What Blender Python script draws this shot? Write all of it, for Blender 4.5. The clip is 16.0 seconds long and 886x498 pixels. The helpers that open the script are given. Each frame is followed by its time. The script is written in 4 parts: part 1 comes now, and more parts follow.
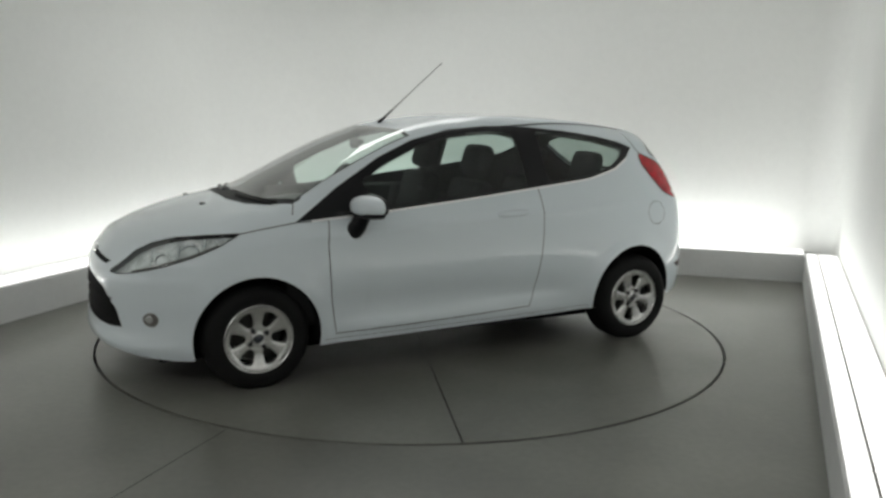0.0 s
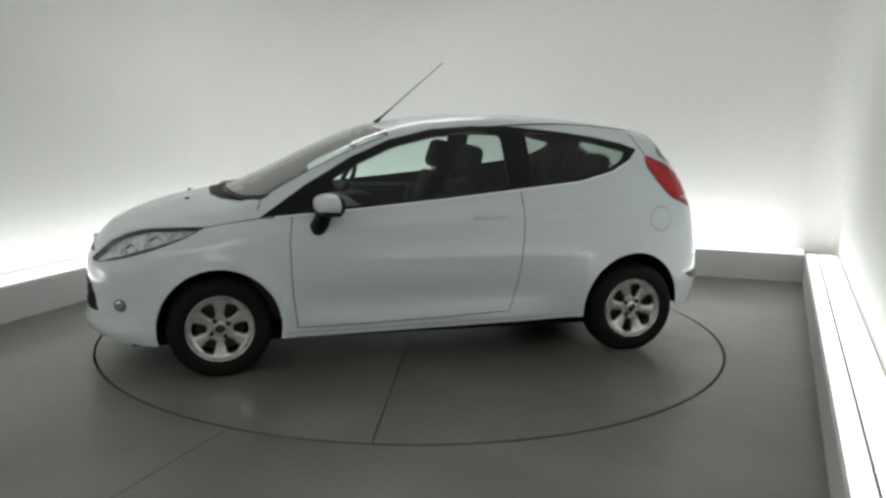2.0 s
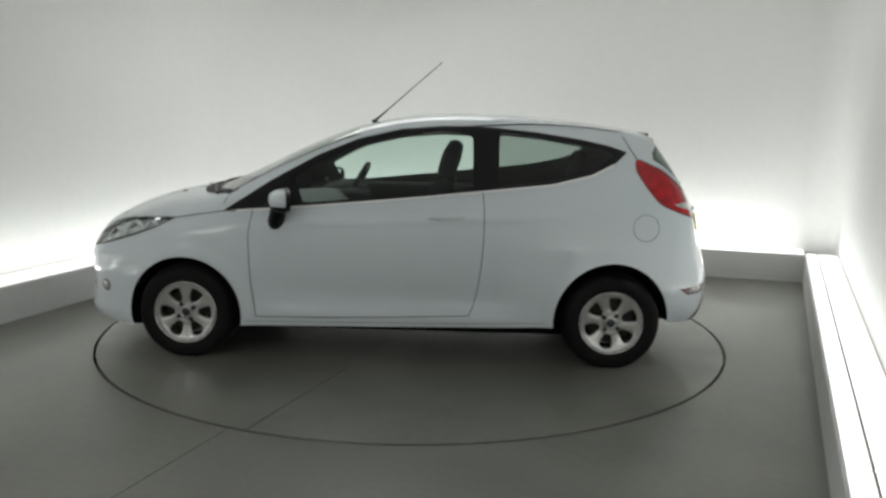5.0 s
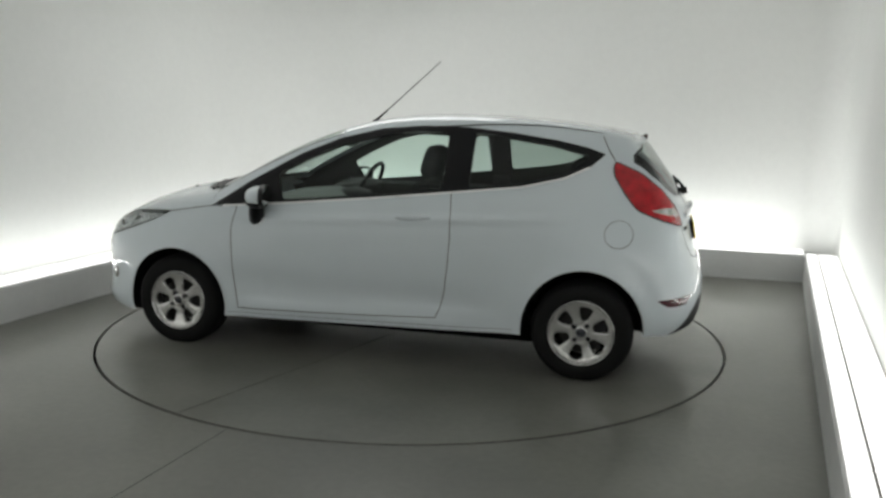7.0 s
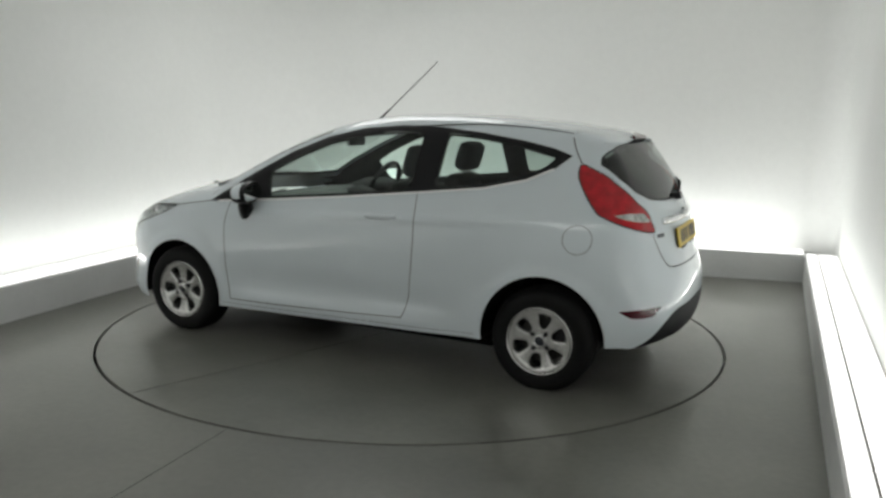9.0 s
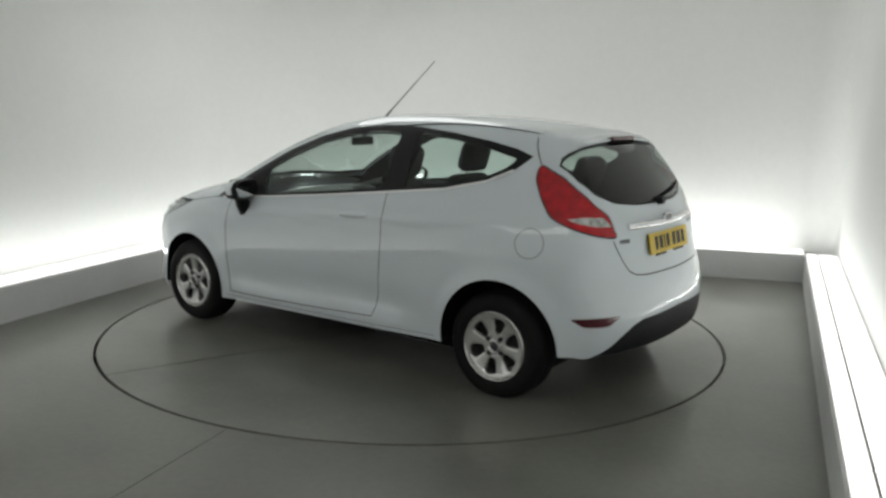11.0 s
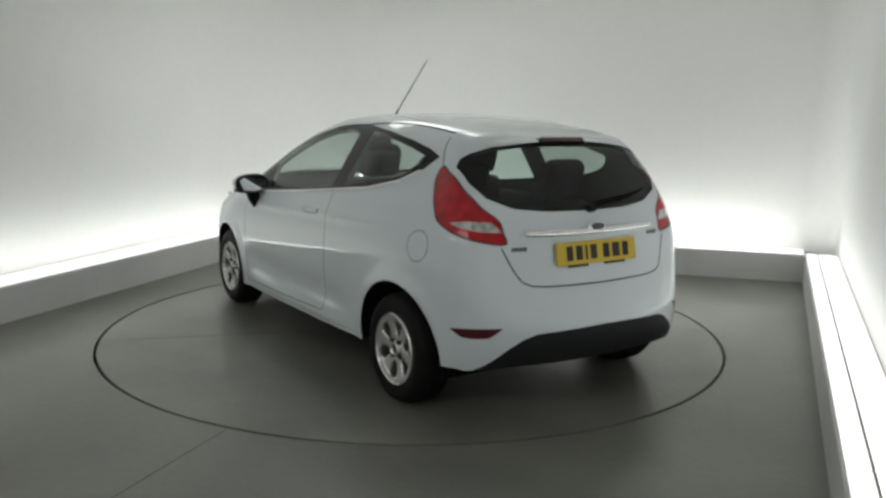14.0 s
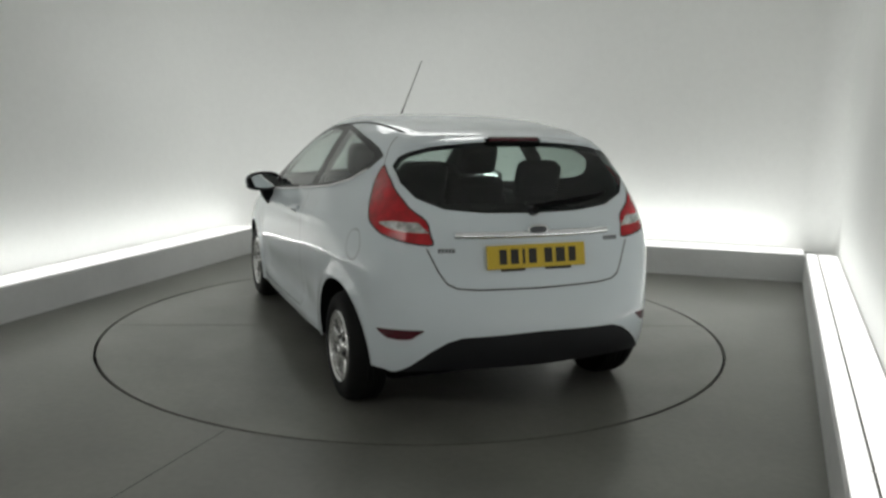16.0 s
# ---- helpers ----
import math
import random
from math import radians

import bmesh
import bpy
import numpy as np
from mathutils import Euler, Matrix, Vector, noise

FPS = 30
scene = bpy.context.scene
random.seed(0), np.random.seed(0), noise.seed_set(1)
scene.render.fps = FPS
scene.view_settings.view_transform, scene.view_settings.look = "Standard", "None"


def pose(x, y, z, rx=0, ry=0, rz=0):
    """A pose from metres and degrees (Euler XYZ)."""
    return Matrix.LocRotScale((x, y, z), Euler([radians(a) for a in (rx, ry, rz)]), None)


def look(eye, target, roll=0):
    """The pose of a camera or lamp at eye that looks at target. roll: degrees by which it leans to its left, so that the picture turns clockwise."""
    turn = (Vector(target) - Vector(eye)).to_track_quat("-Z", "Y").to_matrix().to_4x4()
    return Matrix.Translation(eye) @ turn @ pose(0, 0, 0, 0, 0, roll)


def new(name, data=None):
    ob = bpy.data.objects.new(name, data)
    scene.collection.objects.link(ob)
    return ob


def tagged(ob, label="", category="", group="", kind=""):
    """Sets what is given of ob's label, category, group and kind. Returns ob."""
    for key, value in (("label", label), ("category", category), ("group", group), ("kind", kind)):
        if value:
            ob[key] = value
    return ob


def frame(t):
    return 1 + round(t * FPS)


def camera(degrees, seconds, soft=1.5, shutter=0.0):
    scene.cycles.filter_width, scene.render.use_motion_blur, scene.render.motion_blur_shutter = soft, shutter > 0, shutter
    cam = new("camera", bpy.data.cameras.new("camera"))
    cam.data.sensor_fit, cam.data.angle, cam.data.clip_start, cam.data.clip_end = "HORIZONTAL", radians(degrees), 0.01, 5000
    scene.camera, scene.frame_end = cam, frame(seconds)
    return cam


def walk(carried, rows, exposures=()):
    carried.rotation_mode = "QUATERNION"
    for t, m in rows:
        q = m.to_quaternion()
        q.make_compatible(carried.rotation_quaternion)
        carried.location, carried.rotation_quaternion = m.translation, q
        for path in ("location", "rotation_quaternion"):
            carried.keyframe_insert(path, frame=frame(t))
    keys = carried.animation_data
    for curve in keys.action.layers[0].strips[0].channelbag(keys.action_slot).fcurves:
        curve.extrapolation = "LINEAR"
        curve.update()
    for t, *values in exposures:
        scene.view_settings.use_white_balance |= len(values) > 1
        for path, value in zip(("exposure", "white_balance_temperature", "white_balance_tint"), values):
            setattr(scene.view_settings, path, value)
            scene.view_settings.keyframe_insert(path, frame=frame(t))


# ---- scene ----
# ---------------------------------------------------------------- camera
cam = camera(56.63, 16.0, soft=2.8)
EYE = look((0.0, -5.485, 1.487), (0.1715, -0.5613, 0.6333), 1.05)
walk(cam, [(0.0, EYE), (16.0, EYE)], [(0.0, -0.06), (4.0, -0.04), (8.0, -0.02), (12.0, -0.10), (14.0, -0.18), (16.0, -0.27)])

# the turntable's heading, in degrees, second by second
TURN = [(0.0, -154.95), (0.5, -157.88), (1.0, -160.72), (1.5, -163.55), (2.0, -166.52), (2.5, -169.31),
        (3.0, -172.4), (3.5, -175.43), (4.0, -178.25), (6.5, -192.9), (7.0, -196.0), (7.5, -198.88),
        (8.0, -202.63), (8.5, -204.66), (9.0, -207.92), (11.5, -222.52), (12.0, -227.18), (12.5, -229.41),
        (13.0, -232.01), (13.5, -234.69), (14.0, -238.73), (14.5, -241.13), (15.0, -244.27), (15.5, -246.84),
        (16.0, -249.89)]

# ---------------------------------------------------------------- light
scene.view_settings.exposure = 0.0
world = bpy.data.worlds.new("world")
scene.world = world
world.use_nodes = True
world.node_tree.nodes["Background"].inputs[0].default_value = (0.8, 0.85, 0.9, 1)
world.node_tree.nodes["Background"].inputs[1].default_value = 0.02

# the room: inner corners of the kerb at floor level, going round
BACK_R = Vector((3.459, 1.585))
BACK_L = Vector((-1.542, 2.987))
DIR_R = Vector((-1.811, -4.098)).normalized()
DIR_L = Vector((-1.058, -2.667)).normalized()
FRONT_R = BACK_R + DIR_R * 9.6
FRONT_L = BACK_L + DIR_L * 9.9
KERB_H, KERB_D, WALL_H = 0.24, 0.27, 2.62


def inset_corner(p, a, b, d):
    """The corner p of two lines with the unit ways a and b into the room's sides, moved d outward."""
    return p - (a + b) * d / max(1e-6, 1 - a.dot(b) ** 2) ** 0.5


DIR_B = (BACK_L - BACK_R).normalized()
OUT_BR = inset_corner(BACK_R, DIR_B, DIR_R, KERB_D)
OUT_BL = inset_corner(BACK_L, -DIR_B, DIR_L, KERB_D)
DIR_F = (FRONT_L - FRONT_R).normalized()
OUT_FR = inset_corner(FRONT_R, DIR_F, -DIR_R, KERB_D)
OUT_FL = inset_corner(FRONT_L, -DIR_F, -DIR_L, KERB_D)


def strip_lamp(a, b, wall_a, wall_b, power, z):
    """A long lamp that lies on the kerb from a to b and washes the wall behind it."""
    mid, back = (a + b) / 2, (wall_a + wall_b) / 2
    away = Vector((b.y - a.y, a.x - b.x)).normalized()
    away = away if away.dot(back) > 0 else -away
    lamp = bpy.data.lights.new("strip_light", "AREA")
    lamp.shape, lamp.size, lamp.size_y = "RECTANGLE", (b - a).length * 0.98, 0.05
    lamp.energy, lamp.color = power * (b - a).length, (0.972, 1.0, 0.965)
    ob = new("strip_light", lamp)
    way = (b - a).normalized()
    out = away
    x = Vector((way.x, way.y, 0))
    aim = Vector((out.x * 0.04, out.y * 0.04, 0.99)).normalized()
    zax = -aim
    y = zax.cross(x).normalized()
    m = Matrix((x, y, zax)).transposed().to_4x4()
    m.translation = (mid.x + out.x * 0.045, mid.y + out.y * 0.045, z)
    ob.matrix_world = m
    return ob


RUN_R, RUN_L = 6.4, 8.6
STRIP_Z = KERB_H + 0.022
strip_lamp(BACK_R + DIR_B * 0.1, BACK_L - DIR_B * 0.35, OUT_BR, OUT_BL, 4.4, STRIP_Z)
strip_lamp(BACK_R + DIR_R * 0.1, BACK_R + DIR_R * RUN_R, OUT_BR, OUT_FR, 2.05, STRIP_Z)
strip_lamp(BACK_L + DIR_L * 0.3, BACK_L + DIR_L * RUN_L, OUT_BL, OUT_FL, 2.15, STRIP_Z)

# added fill lights, out of view: two at the front over the camera's stand, one behind the turntable's middle
FILL_LIGHTS = [(-3.1, -4.4, 13.0), (-1.2, -4.75, 13.0), (-0.25, 1.0, 11.5)]
for cx, cy, power in FILL_LIGHTS:
    lamp = bpy.data.lights.new("fill_lamp", "AREA")
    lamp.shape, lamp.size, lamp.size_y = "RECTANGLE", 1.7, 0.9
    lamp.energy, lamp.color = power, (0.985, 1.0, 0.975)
    new("fill_lamp", lamp).matrix_world = pose(cx, cy, WALL_H - 0.075, 0, 0, -12)

# ---------------------------------------------------------------- materials
def material(name, color, rough=0.5, metal=0.0, grain=0.0, scale=40.0, bump=0.0, coat=0.0, stain=0.0, stain_scale=1.3,
             spec=0.5, rough_var=0.0, coat_rough=0.04):
    m = bpy.data.materials.new(name)
    m.use_nodes = True
    nt = m.node_tree
    b = nt.nodes["Principled BSDF"]
    b.inputs["Base Color"].default_value = (*color, 1)
    b.inputs["Roughness"].default_value = rough
    b.inputs["Metallic"].default_value = metal
    b.inputs["Specular IOR Level"].default_value = spec
    if coat:
        b.inputs["Coat Weight"].default_value = coat
        b.inputs["Coat Roughness"].default_value = coat_rough
    tc = nt.nodes.new("ShaderNodeTexCoord")

    def tex(sc, detail=4.0):
        n = nt.nodes.new("ShaderNodeTexNoise")
        n.inputs["Scale"].default_value, n.inputs["Detail"].default_value = sc, detail
        nt.links.new(tc.outputs["Object"], n.inputs["Vector"])
        return n

    last = None
    for amount, sc in ((grain, scale), (stain, stain_scale)):
        if not amount:
            continue
        n = tex(sc)
        ramp = nt.nodes.new("ShaderNodeMapRange")
        ramp.inputs["From Min"].default_value, ramp.inputs["From Max"].default_value = 0.3, 0.7
        ramp.inputs["To Min"].default_value, ramp.inputs["To Max"].default_value = 1 - amount, 1 + amount
        nt.links.new(n.outputs["Fac"], ramp.inputs["Value"])
        mul = nt.nodes.new("ShaderNodeVectorMath")
        mul.operation = "SCALE"
        if last is None:
            mul.inputs[0].default_value = color
        else:
            nt.links.new(last, mul.inputs[0])
        nt.links.new(ramp.outputs["Result"], mul.inputs["Scale"])
        last = mul.outputs["Vector"]
    if last is not None:
        nt.links.new(last, b.inputs["Base Color"])
    if rough_var:
        n = tex(2.2)
        ramp = nt.nodes.new("ShaderNodeMapRange")
        ramp.inputs["To Min"].default_value, ramp.inputs["To Max"].default_value = rough - rough_var, rough + rough_var
        nt.links.new(n.outputs["Fac"], ramp.inputs["Value"])
        nt.links.new(ramp.outputs["Result"], b.inputs["Roughness"])
    if bump:
        n = tex(scale)
        bp = nt.nodes.new("ShaderNodeBump")
        bp.inputs["Strength"].default_value, bp.inputs["Distance"].default_value = bump, 0.003
        nt.links.new(n.outputs["Fac"], bp.inputs["Height"])
        nt.links.new(bp.outputs["Normal"], b.inputs["Normal"])
    return m


def glass(name, tint, gloss=0.02, facing=0.042):
    """Thin automotive glass: tinted straight-through light and a mirror that grows at grazing angles."""
    m = bpy.data.materials.new(name)
    m.use_nodes = True
    nt = m.node_tree
    nt.nodes.remove(nt.nodes["Principled BSDF"])
    out = nt.nodes["Material Output"]
    tr, gl = nt.nodes.new("ShaderNodeBsdfTransparent"), nt.nodes.new("ShaderNodeBsdfGlossy")
    tr.inputs["Color"].default_value = (*tint, 1)
    gl.inputs["Roughness"].default_value = gloss
    lw, mix = nt.nodes.new("ShaderNodeLayerWeight"), nt.nodes.new("ShaderNodeMixShader")
    lw.inputs["Blend"].default_value = 0.5
    po, ma = nt.nodes.new("ShaderNodeMath"), nt.nodes.new("ShaderNodeMath")
    po.operation, ma.operation = "POWER", "MULTIPLY_ADD"
    po.inputs[1].default_value, ma.inputs[1].default_value, ma.inputs[2].default_value = 4.0, 0.85, facing
    nt.links.new(lw.outputs["Facing"], po.inputs[0])
    nt.links.new(po.outputs[0], ma.inputs[0])
    nt.links.new(ma.outputs[0], mix.inputs[0])
    nt.links.new(tr.outputs[0], mix.inputs[1])
    nt.links.new(gl.outputs[0], mix.inputs[2])
    nt.links.new(mix.outputs[0], out.inputs["Surface"])
    return m


def glow(name, color, strength):
    m = bpy.data.materials.new(name)
    m.use_nodes = True
    b = m.node_tree.nodes["Principled BSDF"]
    b.inputs["Base Color"].default_value = (0.9, 0.9, 0.9, 1)
    b.inputs["Emission Color"].default_value = (*color, 1)
    b.inputs["Emission Strength"].default_value = strength
    return m


M_WALL = material("white wall paint", (0.84, 0.845, 0.83), 0.75, grain=0.012, scale=18, bump=0.05, stain=0.02, stain_scale=0.7)
M_KERB = material("pale grey kerb paint", (0.64, 0.645, 0.64), 0.5, grain=0.02, scale=25, stain=0.05, stain_scale=2.2)
M_CEIL = material("white ceiling paint", (0.90, 0.90, 0.89), 0.8, grain=0.012, scale=18, stain=0.02)
M_FLOOR = material("grey floor paint", (0.146, 0.146, 0.129), 0.42, coat=0.2, coat_rough=0.13, grain=0.06, scale=26, stain=0.21, stain_scale=1.1, rough_var=0.05)
M_DISC = material("grey turntable paint", (0.144, 0.144, 0.127), 0.42, coat=0.2, coat_rough=0.13, grain=0.06, scale=26, stain=0.22, stain_scale=1.4, rough_var=0.05)
M_LINE = material("faint floor joint", (0.04, 0.04, 0.036), 0.7, grain=0.3, scale=9)
M_GAP = material("dark joint", (0.015, 0.015, 0.014), 0.8, grain=0.2)
M_PAINT = material("white car paint", (0.675, 0.735, 0.768), 0.5, spec=0.08, coat=1.0, coat_rough=0.085, grain=0.004, scale=300)
M_SEAM = material("panel gap", (0.02, 0.02, 0.022), 0.7, grain=0.1)
M_BLACK = material("satin black trim", (0.007, 0.007, 0.008), 0.3, spec=0.22, grain=0.05)
M_PLASTIC = material("textured dark grey plastic", (0.013, 0.0135, 0.015), 0.55, spec=0.22, grain=0.08, scale=220, bump=0.1)
M_RUBBER = material("tyre rubber", (0.006, 0.006, 0.006), 0.7, spec=0.2, grain=0.12, scale=90, bump=0.15)
M_SATIN = material("satin bright strip", (0.90, 0.90, 0.90), 0.35, metal=0.2, grain=0.02)
# dashboard grey is lightened to stand in for the pale reflection on the windscreen
M_DASH = material("dashboard grey with screen haze", (0.13, 0.132, 0.13), 0.6, grain=0.08, scale=160, bump=0.05)
M_ALLOY = material("silver alloy", (0.74, 0.74, 0.73), 0.2, metal=0.9, grain=0.06, scale=70)
M_DISCSTEEL = material("dull brake disc", (0.025, 0.024, 0.022), 0.5, metal=0.6, grain=0.15)
M_STEEL = material("dull steel", (0.18, 0.17, 0.16), 0.45, metal=0.8, grain=0.1)
M_CHROME = material("chrome", (0.8, 0.81, 0.82), 0.05, metal=1.0, grain=0.01)
M_GLASS = glass("clear car glass", (0.78, 0.87, 0.83))
M_SCREEN = glass("windscreen glass", (0.80, 0.88, 0.85), 0.02, 0.17)
M_TINT = glass("rear window glass", (0.58, 0.65, 0.62))
M_MIRROR = material("mirror glass", (0.75, 0.78, 0.78), 0.03, metal=1.0)
M_LINER = material("black arch lining", (0.005, 0.005, 0.005), 0.9, grain=0.2, spec=0.15)
M_TRIM = material("dark grey cabin trim", (0.010, 0.0105, 0.011), 0.7, grain=0.1, scale=120, bump=0.05)
M_HEADLINE = material("light grey headlining", (0.32, 0.32, 0.31), 0.9, grain=0.04, scale=150)
M_SEAT = material("charcoal seat cloth", (0.009, 0.0095, 0.011), 0.9, grain=0.18, scale=260, bump=0.2)
M_RED = material("red lamp lens", (0.44, 0.005, 0.012), 0.25, coat=0.6, grain=0.3, scale=22, spec=0.3)
M_DEEPRED = material("dark red reflector", (0.075, 0.005, 0.012), 0.2, coat=0.5, grain=0.1, scale=90)
M_REVERSE = material("clear lamp lens", (0.55, 0.53, 0.51), 0.15, metal=0.5, coat=1.0, grain=0.6, scale=34)
M_LENS = glass("headlamp lens", (0.9, 0.93, 0.93))
M_REFLECTOR = material("headlamp reflector", (0.90, 0.92, 0.92), 0.25, metal=0.35, grain=0.3, scale=18, bump=0.6)
M_YELLOW = material("yellow plate", (0.62, 0.44, 0.035), 0.4, grain=0.03, scale=70)
M_INK = material("black plate ink", (0.015, 0.013, 0.01), 0.5)
M_BLUE = material("dark blue badge", (0.018, 0.022, 0.035), 0.2, coat=0.8)
M_GREYGAP = material("soft grey panel gap", (0.17, 0.18, 0.19), 0.6, grain=0.1)
M_GAPLINE = material("narrow panel gap", (0.045, 0.047, 0.05), 0.7, grain=0.1)
M_TUBE = glow("white strip light", (1.0, 0.99, 0.96), 1.2)


# ---------------------------------------------------------------- building helpers
def mesh_from(bm, name, mats, smooth=True):
    me = bpy.data.meshes.new(name)
    bm.normal_update()
    bm.to_mesh(me)
    bm.free()
    for m in (mats if isinstance(mats, (list, tuple)) else [mats]):
        me.materials.append(m)
    for p in me.polygons:
        p.use_smooth = smooth
    return me


def part(name, bm, mat, parent, label="", smooth=False, sharp=32):
    """Link a bmesh as one mesh object under a thing or a part."""
    me = mesh_from(bm, name, mat, smooth)
    if smooth:
        me.set_sharp_from_angle(angle=radians(sharp))
    ob = new(name, me)
    ob.parent = parent
    if label:
        tagged(ob, label=label)
    return ob


def slab(bm, lo, hi, bevel=0.0, m=None, seg=2):
    """A bevelled block between two corners."""
    r = bmesh.ops.create_cube(bm, size=1.0)
    vs = r["verts"]
    c = [(a + b) / 2 for a, b in zip(lo, hi)]
    s = [b - a for a, b in zip(lo, hi)]
    for v in vs:
        v.co = Vector([c[i] + v.co[i] * s[i] for i in range(3)])
    if bevel:
        es = list({e for v in vs for e in v.link_edges})
        out = bmesh.ops.bevel(bm, geom=es, offset=bevel, segments=seg, affect="EDGES", profile=0.5)
        vs = list({v for f in out["faces"] for v in f.verts} | {v for v in vs if v.is_valid})
    if m is not None:
        for v in vs:
            v.co = m @ v.co
    return vs


def prism(bm, pts, z0, z1):
    """An upright prism over the ground polygon pts."""
    lo = [bm.verts.new((p[0], p[1], z0)) for p in pts]
    hi = [bm.verts.new((p[0], p[1], z1)) for p in pts]
    n = len(pts)
    bm.faces.new(list(reversed(lo)))
    bm.faces.new(hi)
    for i in range(n):
        bm.faces.new((lo[i], lo[(i + 1) % n], hi[(i + 1) % n], hi[i]))
    bmesh.ops.recalc_face_normals(bm, faces=bm.faces[:])


def tube(bm, pts, r, sides=8, cap=True):
    """A round bar through the points; r may be a list."""
    rings = []
    for i, p in enumerate(pts):
        p = Vector(p)
        d = (Vector(pts[min(i + 1, len(pts) - 1)]) - Vector(pts[max(i - 1, 0)])).normalized()
        a = d.orthogonal().normalized() if abs(d.z) > 0.95 else d.cross(Vector((0, 0, 1))).normalized()
        b = d.cross(a)
        rr = r[i] if isinstance(r, (list, tuple)) else r
        rings.append([bm.verts.new(p + (a * math.cos(k * math.tau / sides) + b * math.sin(k * math.tau / sides)) * rr)
                      for k in range(sides)])
    for u, v in zip(rings, rings[1:]):
        for k in range(sides):
            bm.faces.new((u[k], u[(k + 1) % sides], v[(k + 1) % sides], v[k]))
    if cap:
        bm.faces.new(list(reversed(rings[0])))
        bm.faces.new(rings[-1])


def lathe(bm, prof, n=48, axis="y", closed=False):
    """Turn a profile of (radius, along) about the y axis."""
    rings = []
    for r, h in prof:
        rings.append([bm.verts.new((r * math.cos(k * math.tau / n), h, r * math.sin(k * math.tau / n))) for k in range(n)])
    loops = list(zip(rings, rings[1:])) + ([(rings[-1], rings[0])] if closed else [])
    for u, v in loops:
        for k in range(n):
            bm.faces.new((u[k], u[(k + 1) % n], v[(k + 1) % n], v[k]))
    return rings


